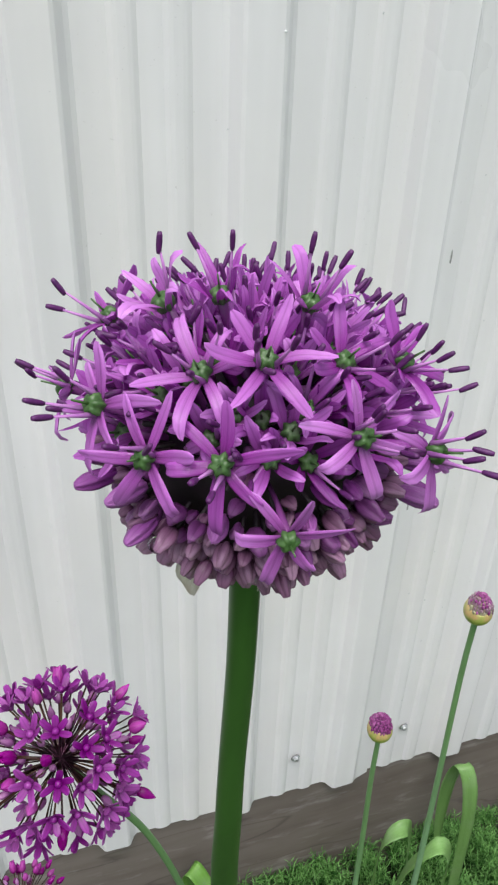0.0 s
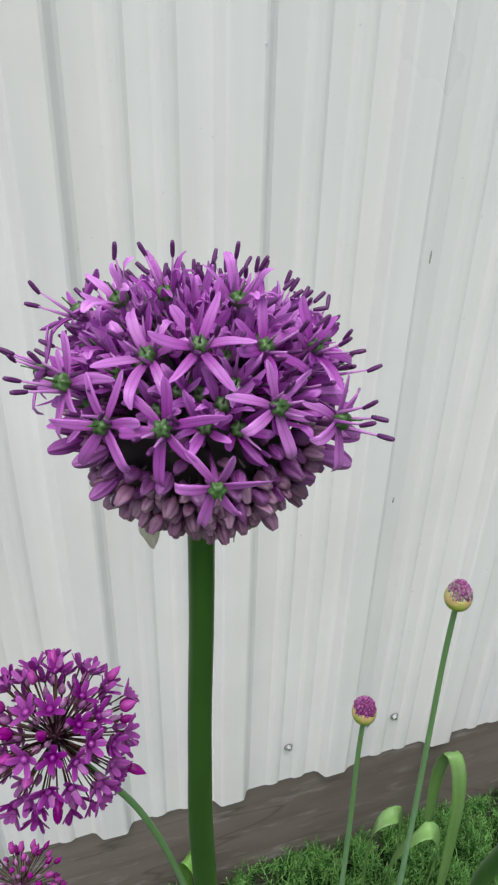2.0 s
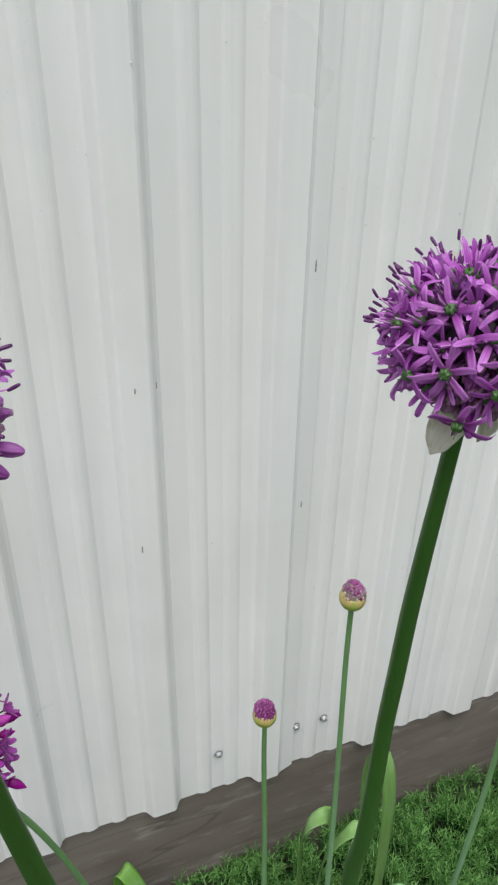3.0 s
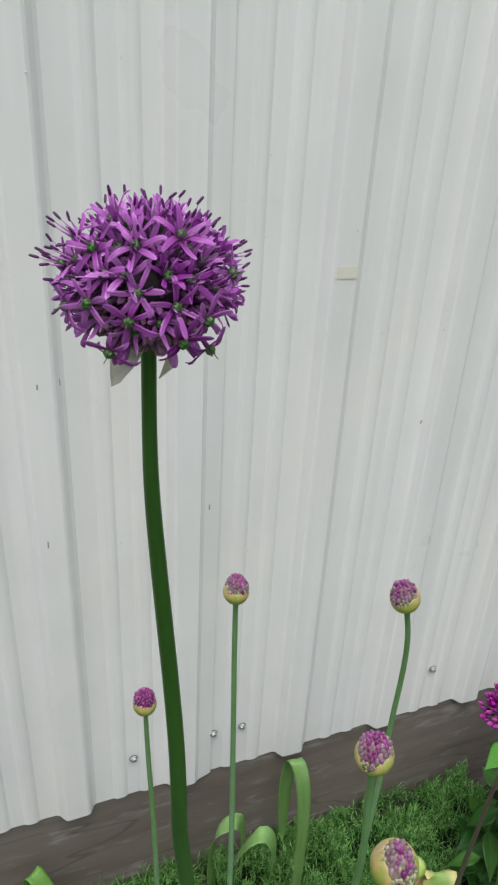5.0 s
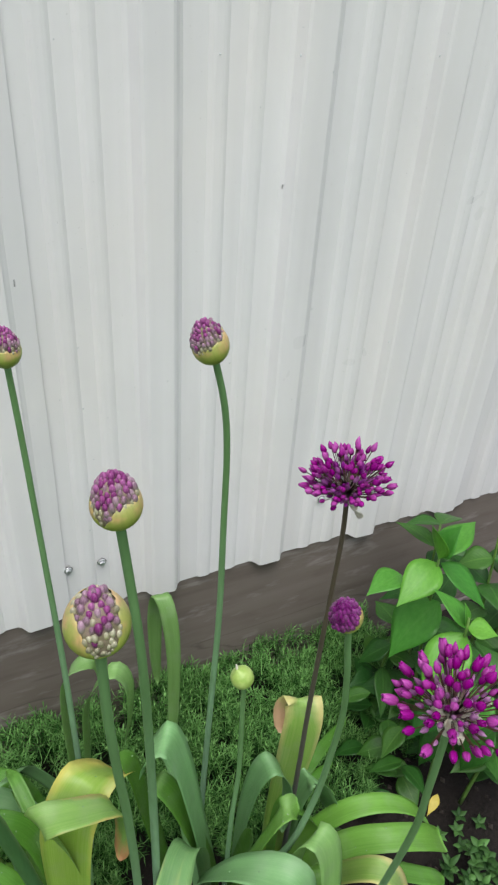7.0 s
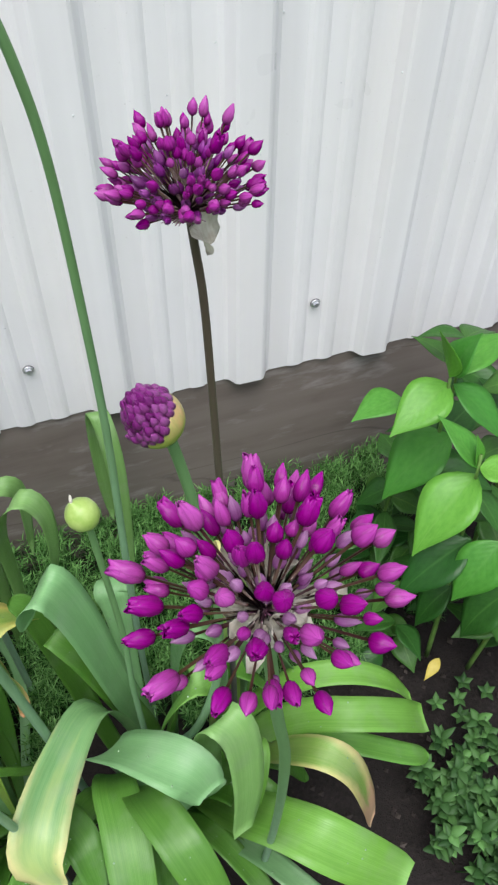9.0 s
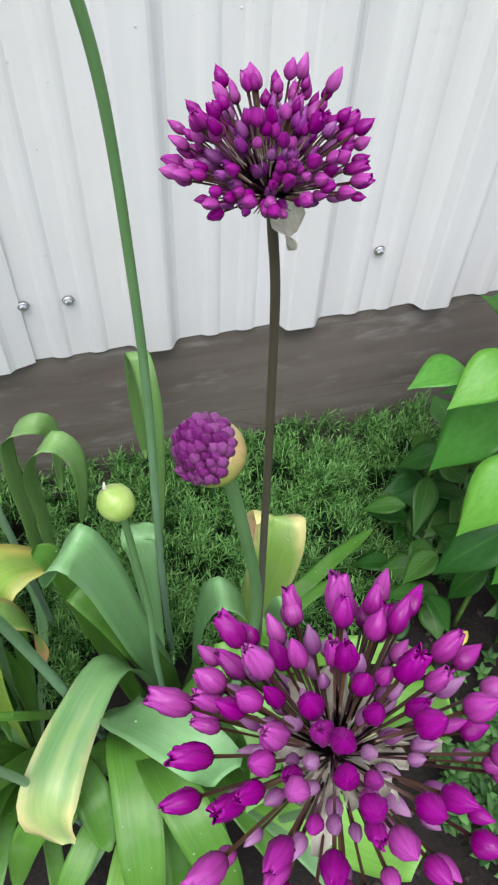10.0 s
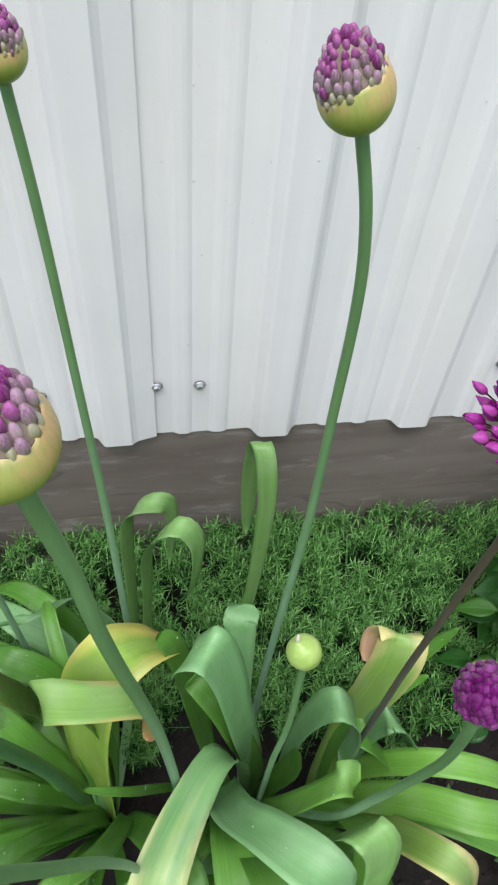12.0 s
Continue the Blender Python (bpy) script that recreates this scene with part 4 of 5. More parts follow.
def spoke_head(parent, centre, radius, axis, reach, n_out, n_in, seed, taken=(), burst=0.2, lop=(0, 0, 0), fat=1.0, opened=0.0, inner="in", gap=0.27, clump=(1,)):
    """A head in tight bud: magenta buds on long maroon pedicels, paler ones shorter inside."""
    r = random.Random(seed)
    if not BUD_MESH:
        BUD_MESH["out"] = [wrapped_bud(Geo(), 0.0086 * h, 0.0047 * w, k, 0.0, 0.075).mesh("flower_bud", MAGENTA) for k, (h, w) in enumerate(((1, 1), (0.92, 1.10), (1.12, 0.92), (1.0, 1.05)))]
        BUD_MESH["in"] = [wrapped_bud(Geo(), 0.0074 * h, 0.0036, 30 + k, 0.0, 0.10).mesh("flower_bud", MAUVE) for k, h in enumerate((1, 1.2, 0.9))]
        BUD_MESH["plum"] = [wrapped_bud(Geo(), 0.0082 * h, 0.0042, 40 + k, 0.1 * k, 0.10).mesh("flower_bud", m) for k, (h, m) in enumerate(((1, PLUM), (1.15, LILAC_DULL), (0.95, PLUM)))]
        BUD_MESH["burst"] = [wrapped_bud(Geo(), 0.0100, 0.0049, 50 + k, 0.16 + 0.16 * k, 0.11).mesh("flower_bud", MAGENTA) for k in range(2)]
        g = Geo()
        for k in range(6):
            petal_strip(g, math.pi / 3 * k, 0.0088 - 0.001 * (k % 3), 0.0034, 38 + 9 * (k % 2), -10 + 12 * (k % 3), 0.0)
        turned(g, [(0.0006, -0.001), (0.0018, 0.0004), (0.0016, 0.0018), (0.0003, 0.0024)], 10)
        BUD_MESH["opened"] = [g.mesh("flower_bud", PLUM)]
        BUD_MESH["pedicel"] = tube(Geo(), [(0, 0, 0), (0, 0, 0.5), (0, 0, 1)], [0.00040, 0.00036, 0.00052], 5).mesh("pedicel", PEDICEL_DARK)
    c = np.array(centre) - np.array(parent.location)
    turn = np.array(Vector(axis).normalized().to_track_quat("Z", "Y").to_matrix())

    def spoke(d, length, mesh, size):
        d = turn @ d
        d = unit(d + np.array([r.uniform(-0.05, 0.05) for _ in range(3)]))
        length *= 1 + float(d @ np.array(lop))
        bud = put("flower_bud", mesh, parent, aim(c + d * length, d, r.uniform(0, 6), size))
        put("pedicel", BUD_MESH["pedicel"], bud, Matrix.LocRotScale(Vector((0, 0, -length / size)), None, Vector((1, 1, length / size + 0.001))), "thin maroon pedicel")

    for d in spread(n_out, 0, reach, seed, taken, gap):
        for j in range(r.choice(clump)):
            m = r.choice(BUD_MESH["opened"] if r.random() < opened else BUD_MESH["burst"] if r.random() < burst else BUD_MESH["out"])
            side = np.array([r.uniform(-1, 1) for _ in range(3)]) * (0.0 if j == 0 else 0.17)
            spoke(unit(d + side), (radius - 0.011) * (r.uniform(0.84, 1.06) if j == 0 else r.uniform(0.70, 0.98)), m, fat * radius / 0.048 * (r.uniform(0.9, 1.15) if j == 0 else r.uniform(0.72, 1.0)))
    for d in spread(n_in, 0, reach + 5, seed + 5, (), gap):
        spoke(d, (radius - 0.011) * r.uniform(0.34, 0.80), r.choice(BUD_MESH[inner]), radius / 0.048 * r.uniform(0.75, 1.05))
    core = turned(Geo(), [(0.0006, -0.006), (0.0030, -0.0020), (0.0036, 0.0), (0.0028, 0.0020), (0.0008, 0.0032)], 12, 6, 0.2)
    for d in spread(70, 0, 110, seed + 9, (), 0.1):
        d = turn @ d
        tube(core, [d * 0.001, d * 0.006, d * r.uniform(0.009, 0.014)], [0.0006, 0.0005, 0.0002], 4)
    put("flower_core", core.mesh("flower_core", PEDICEL_PINK), parent, Matrix.Translation(c), "pinkish knot where the pedicels meet")
    return c


def build_spoke_flowers():
    q = thing("allium_flower", (0.20, 0.32, 0.0), "magenta allium in opening bud with spread spokes", "flower", "alliums")
    stem_part(q, [(0.20, 0.32, 0.0), (0.19, 0.29, 0.2), (0.176, 0.25, 0.5), (0.160, 0.22, 0.714), (0.148, 0.211, 0.81), (0.1378, 0.2055, 0.909)], [0.0044, 0.0036, 0.0030, 0.0026], STEM_WAXY)
    c = spoke_head(q, (0.1378, 0.2055, 0.9110), 0.0475, (0.0, 0.02, 1), 72, 44, 62, 51, (), 0.30, (0.0, 0.03, 0.13), 1.04, gap=0.30, clump=(1, 2, 2, 3))
    for o, l in (((0.9, 0.1), 0.024), ((0.2, 0.9), 0.024), ((-0.8, 0.5), 0.022), ((0.1, -0.9), 0.022), ((-0.8, -0.4), 0.022), ((0.7, 0.7), 0.022)):
        bract(q, c + np.array((0, 0, -0.002)), o, l * 0.5, 0.009)
    r = random.Random(8)
    for k in range(15):
        t, l, up = 0.42 * k + r.uniform(-0.2, 0.2), r.uniform(0.014, 0.024), r.uniform(0.35, 1.1)
        o = np.array((math.cos(t), math.sin(t), up))
        g = blade(Geo(), [c + o * 0.002, c + o * l * 0.5 + np.array((0, 0, 0.002)), c + o * l + np.array((r.uniform(-0.004, 0.004), r.uniform(-0.004, 0.004), -0.002))], r.uniform(0.005, 0.009), n=9, cross=5, cup=0.9, tip=0.5, base=0.2, thick=0.0003, wave=0.9, full=0.8)
        put("bract", g.mesh("bract", PAPER), q, label="white papery scrap of the spathe")
    bead = turned(Geo(), [(0.0001, -0.0010), (0.0006, -0.0008), (0.0009, -0.0002), (0.0008, 0.0004), (0.0003, 0.0008), (0.0001, 0.0009)], 10).mesh("water_drop", WATER)
    for bud in [one for one in q.children if one.name.startswith("flower_bud")][::3]:
        put("water_drop", bead, q, Matrix.Translation(bud.matrix_local.translation + Vector((r.uniform(-0.001, 0.001), -0.0012, -0.0024))))
    p = thing("allium_flower", (0.215, 0.47, 0.0), "magenta allium in opening bud on a purple-brown stem", "flower", "alliums")
    stem_part(p, [(0.215, 0.47, 0.0), (0.208, 0.455, 0.25), (0.200, 0.443, 0.45), (0.194, 0.435, 0.584), (0.188, 0.425, 0.701), (0.182, 0.415, 0.800), (0.177, 0.407, 0.875), (0.172, 0.402, 0.915), (0.170, 0.401, 0.933)], [0.0040, 0.0030, 0.0024, 0.0022], STEM_DARK)
    c = spoke_head(p, (0.169, 0.401, 0.934), 0.0440, (-0.02, 0.14, 1), 71, 44, 100, 67, (), 0.22, (-0.02, 0.02, 0.28), 0.93, 0.0, "plum", 0.27, (2, 3, 3, 4))
    bract(p, c + np.array((0.002, -0.002, -0.004)), (0.8, -0.5), 0.0125, 0.026, label="white papery bract", tip=0.3)
    bract(p, c + np.array((0, 0.001, -0.001)), (-0.3, 0.9), 0.008, 0.010)
    k = thing("allium_flower", (-0.30, 0.62, 0.0), "magenta allium head on a thin leaning stem", "flower", "alliums")
    stem_part(k, [(-0.30, 0.62, 0.0), (-0.335, 0.60, 0.4), (-0.385, 0.56, 0.72), (-0.425, 0.538, 0.90), (-0.466, 0.535, 0.99), (-0.488, 0.535, 1.038)], [0.0040, 0.0032, 0.0026], STEM_WAXY)
    spoke_head(k, (-0.488, 0.535, 1.038), 0.070, (-0.1, -0.1, 1), 150, 96, 50, 83, (), 0.4, opened=0.8)
    k2 = thing("allium_flower", (-0.45, 0.66, 0.0), "magenta allium head low beside the wall", "flower", "alliums")
    stem_part(k2, [(-0.45, 0.66, 0.0), (-0.49, 0.64, 0.4), (-0.545, 0.60, 0.72)], [0.0040, 0.0028], STEM_WAXY)
    spoke_head(k2, (-0.550, 0.60, 0.730), 0.050, (-0.1, -0.1, 1), 130, 64, 30, 91)


build_spoke_flowers()


def bud_head(parent, foot, axis, width, height, seed, budlet, high, low, face, spread_by=1.0, grain=0.13, pale_to=0.5, slim=False):
    """A swollen bud: a spathe torn open over packed budlets. It reaches up to high, and to low where it faces."""
    r = random.Random(seed)
    base = np.array(foot) - np.array(parent.location)
    z = Vector(axis).normalized()
    x = (Vector(face) - z * z.dot(Vector(face))).normalized()
    y = z.cross(x)
    m = Matrix(((x[0], y[0], z[0], base[0]), (x[1], y[1], z[1], base[1]), (x[2], y[2], z[2], base[2]), (0, 0, 0, 1)))

    def radius(s):
        # egg form, widest below the middle
        return 0.5 * width * math.sin(math.pi * max(0.0, min(1.0, s)) ** 0.78) ** 0.62

    def edge(a):
        b = (a + math.pi) % (2 * math.pi) - math.pi
        torn = 0.022 * math.sin(a * 3 + seed) + 0.016 * math.sin(a * 7 + 2 * seed) + 0.011 * math.sin(a * 13 + seed)
        return high - (high - low) * math.exp(-((b / spread_by) ** 2)) + torn

    g = Geo()
    n, sides = 16, 36
    verts, faces, uvs = [], [], []
    for layer in (0, 1):
        for i in range(n):
            for k in range(sides):
                a = 2 * math.pi * k / sides
                s = 0.004 + i / (n - 1) * max(0.08, edge(a))
                q = radius(s) * (1.0 - 0.010 * layer - 0.07 * (i / (n - 1)) ** 4) + (0.0003 if layer == 0 else 0.0002)
                verts.append((q * math.cos(a), q * math.sin(a), s * height))
                uvs.append((k / sides, i / (n - 1)))
        for i in range(n - 1):
            for k in range(sides):
                o, e = layer * n * sides + i * sides + k, layer * n * sides + i * sides + (k + 1) % sides
                f = (o, e, e + sides, o + sides)
                faces.append(f if layer == 0 else f[::-1])
    for k in range(sides):
        o, e = (n - 1) * sides + k, (n - 1) * sides + (k + 1) % sides
        faces.append((o, e, e + n * sides, o + n * sides))
    faces.append(tuple(range(sides))[::-1])
    put("spathe", g.add(verts, faces, uvs).mesh("spathe", SPATHE), parent, m, "yellow-green spathe flushed orange")
    inner = turned(Geo(), [(max(0.0003, radius(s) * 0.94), s * height * 0.96) for s in np.linspace(0.05, 0.94, 12)], 16).mesh("bud_core", CORE_PALE if len(budlet) > 1 else CORE_PLUM)
    put("bud_core", inner, parent, m, "packed stalks between the budlets")
    size = width * grain
    meshes = [wrapped_bud(Geo(), 1.75 * size, 1.0 * size, 70 + seed, 0.0, 0.05, 18).mesh("budlet", budlet[0])] if slim else [turned(Geo(), [(w * size, h * size) for w, h in ((0.2, 0), (0.37, 0.15), (0.46, 0.45), (0.47, 0.80), (0.39, 1.12), (0.24, 1.36), (0.05, 1.48))], 12, 3, 0.20).mesh("budlet", mat) for mat in budlet]
    arc = [(radius(s), s * height, s) for s in np.linspace(0.08, 0.992, 240)]
    walked, j = size, 0
    for i, q in enumerate(arc):
        last = arc[max(0, i - 1)]
        walked += math.hypot(q[0] - last[0], q[1] - last[1])
        if walked < size * 0.88 and i < len(arc) - 1:
            continue
        walked = 0.0
        j += 1
        rr, h, s = q
        up = np.array((q[0] - last[0], q[1] - last[1] + 1e-9))
        up /= np.linalg.norm(up)
        count = max(1, int(2 * math.pi * rr / (size * 1.0)))
        for k in range(count):
            a = 2 * math.pi * (k + 0.5 * (j % 2)) / count + r.uniform(-0.07, 0.07)
            top = edge(a)
            if s < top - 0.025:
                continue
            ca, sa = math.cos(a), math.sin(a)
            along, out = Vector((up[0] * ca, up[0] * sa, up[1])), Vector((up[1] * ca, up[1] * sa, -up[0]))
            lift = (0.22 if slim else 0.30) + 0.6 * max(0.0, (s - 0.7) / 0.3)
            d = (along * (1 - 0.5 * lift) + out * lift).normalized()
            at = Vector((rr * ca, rr * sa, h)) - out * size * (0.34 if s < top + 0.12 else 0.42) - d * size * (0.55 + 0.35 * lift)
            near = s - top
            pale = len(meshes) > 1 and (near < 0.03 or near < 0.08 and r.random() < 0.4 or s < pale_to - 0.08 or s < pale_to and r.random() < 0.5 or pale_to > 0.6 and r.random() < 0.10)
            dusky = len(meshes) > 2 and r.random() < (0.75 if near < 0.17 else 0.45 if near < 0.26 else 0.12)
            if near < 0.06:
                at = at - out * size * 0.05
            put("budlet", meshes[-1] if pale and r.random() < 0.85 else meshes[1] if dusky else meshes[0], parent, m @ aim(at, d + out * r.uniform(-0.1, 0.25), r.uniform(0, 6), r.uniform(0.85, 1.15) * (0.82 if pale else 1.0)))


def build_buds():
    pink = [BUDLET_PINK, BUDLET_DUSKY, BUDLET_WHITE]
    a = thing("allium_bud", (-0.040, 0.625, 0.0), "half-split purple allium bud on a slim tall stem", "flower bud", "allium buds")
    stem_part(a, [(-0.040, 0.625, 0.0), (-0.043, 0.627, 0.30), (-0.046, 0.629, 0.54), (-0.051, 0.629, 0.72), (-0.056, 0.629, 0.887), (-0.060, 0.624, 0.979)], [0.0046, 0.0040, 0.0034, 0.0032], STEM_WAXY)
    bud_head(a, (-0.060, 0.624, 0.976), (-0.02, -0.05, 1), 0.030, 0.041, 3, pink, 0.62, 0.50, (0.6, -0.8, 0), 1.2, 0.14)
    b = thing("allium_bud", (0.118, 0.56, 0.0), "purple allium bud nodding slightly on a curved stem", "flower bud", "allium buds")
    stem_part(b, [(0.118, 0.56, 0.0), (0.117, 0.553, 0.25), (0.120, 0.546, 0.465), (0.124, 0.542, 0.65), (0.1225, 0.539, 0.80), (0.1188, 0.532, 0.90), (0.111, 0.526, 0.960), (0.0983, 0.522, 1.012)], [0.0044, 0.0038, 0.0033, 0.0032], STEM_WAXY)
    bud_head(b, (0.0988, 0.522, 1.0085), (-0.33, -0.08, 1), 0.0325, 0.0455, 5, pink, 0.64, 0.46, (-0.9, -0.3, 0), 1.2, 0.135)
    l = thing("allium_bud", (-0.15, 0.60, 0.0), "small narrow purple allium bud on a thin stem", "flower bud", "allium buds")
    stem_part(l, [(-0.15, 0.60, 0.0), (-0.160, 0.598, 0.35), (-0.168, 0.593, 0.65), (-0.174, 0.590, 0.80), (-0.177, 0.586, 0.880)], [0.0040, 0.0032, 0.0026], STEM_WAXY)
    bud_head(l, (-0.177, 0.586, 0.878), (-0.03, 0, 1), 0.026, 0.038, 9, [BUDLET_PINK], 0.62, 0.54, (0, -1, 0), 1.0, 0.14)
    c = thing("allium_bud", (0.015, 0.46, 0.0), "swollen yellow-green allium bud split over pink budlets", "flower bud", "allium buds")
    stem_part(c, [(0.015, 0.46, 0.0), (0.010, 0.440, 0.17), (0.0042, 0.4254, 0.35), (-0.0035, 0.4055, 0.5574), (-0.0108, 0.3874, 0.700), (-0.0183, 0.370, 0.8176), (-0.0234, 0.3632, 0.889), (-0.0275, 0.3630, 0.9400), (-0.0345, 0.357, 1.009)], [0.0052, 0.0050, 0.0048, 0.0045, 0.0042, 0.0038, 0.0036, 0.0035, 0.0034], STEM_WAXY)
    bud_head(c, (-0.0345, 0.357, 1.006), (-0.08, -0.02, 1), 0.0335, 0.0430, 12, pink, 0.60, 0.25, (-0.78, -0.62, 0), 0.48, 0.14, 0.60)
    d = thing("allium_bud", (-0.035, 0.37, 0.0), "fat yellow-green allium bud torn open at its side", "flower bud", "allium buds")
    stem_part(d, [(-0.035, 0.37, 0.0), (-0.037, 0.350, 0.35), (-0.046, 0.322, 0.60), (-0.057, 0.296, 0.772), (-0.064, 0.284, 0.852), (-0.070, 0.272, 0.938), (-0.0725, 0.265, 1.015)], [0.0044, 0.0038, 0.0033, 0.0031], STEM_WAXY)
    bud_head(d, (-0.0725, 0.265, 1.012), (-0.03, -0.10, 1), 0.0345, 0.045, 16, pink, 0.80, 0.19, (-0.10, -1, 0), 0.70, 0.14, 0.68)
    e = thing("allium_bud", (0.100, 0.44, 0.0), "dense round magenta allium bud on a hooked stem", "flower bud", "allium buds")
    stem_part(e, [(0.100, 0.44, 0.0), (0.112, 0.405, 0.26), (0.142, 0.362, 0.43), (0.160, 0.352, 0.54), (0.160, 0.341, 0.64), (0.156, 0.331, 0.73), (0.147, 0.326, 0.80), (0.140, 0.325, 0.845), (0.1340, 0.3222, 0.878)], [0.0044, 0.0036, 0.0030, 0.0028], STEM_WAXY)
    bud_head(e, (0.1342, 0.3222, 0.8755), (-0.36, -0.16, 0.9), 0.0258, 0.0355, 20, [BUDLET_MAGENTA], 0.60, 0.33, (-1, -0.5, 0), 1.2, 0.155, slim=True)
    f = thing("allium_bud", (0.10, 0.43, 0.0), "closed pale green allium bud, round as a pea", "flower bud", "allium buds")
    stem_part(f, [(0.10, 0.43, 0.0), (0.097, 0.422, 0.25), (0.095, 0.415, 0.435), (0.097, 0.411, 0.544), (0.094, 0.408, 0.64), (0.091, 0.406, 0.716)], [0.0036, 0.0028, 0.0024], STEM_WAXY)
    g = turned(Geo(), [(0.0025, -0.0105), (0.0060, -0.0092), (0.0095, -0.0050), (0.0106, 0.0), (0.0098, 0.0045), (0.0070, 0.0085), (0.0030, 0.0108), (0.0012, 0.0122), (0.0003, 0.0128)], 20)
    at = np.array((0.089, 0.406, 0.725)) - np.array(f.location)
    put("spathe", g.mesh("spathe", BALL_GREEN), f, aim(at, (-0.45, 0.2, 1), 0.0, 1.08), "pale green shut spathe")
    put("bract_tip", tube(Geo(), spline([(0, 0, 0.0118), (-0.001, 0.001, 0.0145), (-0.003, 0.001, 0.016)], 6), [0.0009, 0.0012, 0.0004], 6).mesh("bract_tip", PAPER), f, aim(at, (-0.45, 0.2, 1), 0.0, 1.08), "dry white beak")


build_buds()


# ---- strap leaves ----
def build_leaves():
    def clump(at, label):
        return thing("allium_leaf_clump", at, label, "plant leaves", "allium leaves")

    bead = turned(Geo(), [(0.0011, 0.0), (0.0012, 0.0003), (0.0009, 0.0008), (0.0004, 0.0010), (0.0001, 0.0011)], 8).mesh("water_drop", DEW)

    wet = random.Random(77)

    def leaf(parent, material, width, pts, tip=0.0, label="", **more):
        g = Geo()
        blade(g, np.array(pts) - np.array(parent.location), width, tip=tip, **more)
        made = put("leaf", g.mesh("leaf", material), parent, label=label)
        v = g.v[0].reshape(26, 2, 7, 3)[:, 0]
        for dice, count, lo, hi in ((rng, 2, 8, 22), (wet, 4, 5, 24)):
            for _ in range(count):
                i, k = dice.randint(lo, hi), dice.randint(1, 5)
                n = np.cross(v[i + 1, k] - v[i, k], v[i, k + 1] - v[i, k])
                n *= (1 if n[2] > 0 else -1) / (np.linalg.norm(n) + 1e-12)
                if n[2] > 0.35:
                    put("water_drop", bead, made, aim(v[i, k] + n * 0.0002, n, 0, dice.uniform(0.4, 1.0)))
        return made

    mid = clump((0.09, 0.44, 0.0), "clump of broad green strap leaves arching over soil")
    root = (0.092, 0.445, 0.0)
    leaf(mid, LEAF_STRIPED, 0.057, [root, (0.089, 0.463, 0.15), (0.072, 0.452, 0.30), (0.046, 0.440, 0.36), (0.012, 0.393, 0.372), (-0.014, 0.346, 0.372), (-0.024, 0.318, 0.355), (-0.012, 0.298, 0.325)], 0.25, "leaf yellowing in stripes", cup=0.35, base=0.1, full=0.78, side=(0.80, -0.52, -0.30))
    leaf(mid, LEAF_BLUE, 0.048, [root, (0.107, 0.478, 0.12), (0.081, 0.480, 0.32), (0.061, 0.488, 0.46), (0.043, 0.492, 0.52), (0.023, 0.499, 0.50), (0.015, 0.504, 0.455)], 0.5, "blue-green arching leaf")
    leaf(mid, LEAF_GREEN, 0.034, [root, (0.110, 0.477, 0.12), (0.080, 0.479, 0.28), (0.055, 0.488, 0.38), (0.035, 0.500, 0.42), (0.027, 0.514, 0.40)], 0.4)
    leaf(mid, LEAF_BLUE, 0.034, [root, (0.128, 0.459, 0.10), (0.141, 0.472, 0.28), (0.150, 0.465, 0.40), (0.164, 0.455, 0.45), (0.185, 0.450, 0.42), (0.192, 0.445, 0.36), (0.185, 0.441, 0.30)], 0.4)
    leaf(mid, LEAF_BLUE, 0.048, [root, (0.060, 0.455, 0.18), (0.056, 0.385, 0.39), (0.078, 0.352, 0.455), (0.102, 0.328, 0.475), (0.124, 0.310, 0.470), (0.136, 0.300, 0.440)], 0.55, cup=0.25)
    leaf(mid, LEAF_BLUE, 0.036, [root, (0.060, 0.450, 0.15), (0.070, 0.365, 0.32), (0.109, 0.329, 0.38), (0.160, 0.335, 0.34)], 0.1)
    leaf(mid, LEAF_GREEN, 0.044, [root, (0.060, 0.440, 0.15), (0.055, 0.378, 0.33), (0.056, 0.319, 0.36), (0.052, 0.262, 0.33), (0.046, 0.225, 0.26)], 0.1)
    leaf(mid, LEAF_GREEN, 0.040, [root, (0.075, 0.430, 0.15), (0.079, 0.348, 0.36), (0.099, 0.288, 0.40), (0.117, 0.245, 0.36), (0.128, 0.215, 0.28)], 0.1)
    leaf(mid, LEAF_GREEN, 0.042, [root, (0.110, 0.450, 0.12), (0.126, 0.446, 0.22), (0.134, 0.438, 0.295), (0.136, 0.428, 0.335)], 0.1, cup=0.3)
    leaf(mid, LEAF_LIGHT, 0.036, [root, (0.098, 0.420, 0.18), (0.104, 0.386, 0.36), (0.124, 0.378, 0.445), (0.146, 0.380, 0.480), (0.168, 0.388, 0.470)], 0.35, cup=0.08, wave=0.1)
    leaf(mid, LEAF_GREEN, 0.030, [root, (0.055, 0.500, 0.12), (0.030, 0.530, 0.28), (0.012, 0.545, 0.40), (-0.006, 0.550, 0.43)], 0.2)
    leaf(mid, LEAF_BLUE, 0.050, [root, (0.100, 0.560, 0.12), (0.100, 0.612, 0.24), (0.099, 0.630, 0.268), (0.118, 0.650, 0.262)], 0.1, "short leaf bent at its tip", base=0.15, full=0.8)

    # the skirt of older leaves falling to the front
    skirt = random.Random(44)
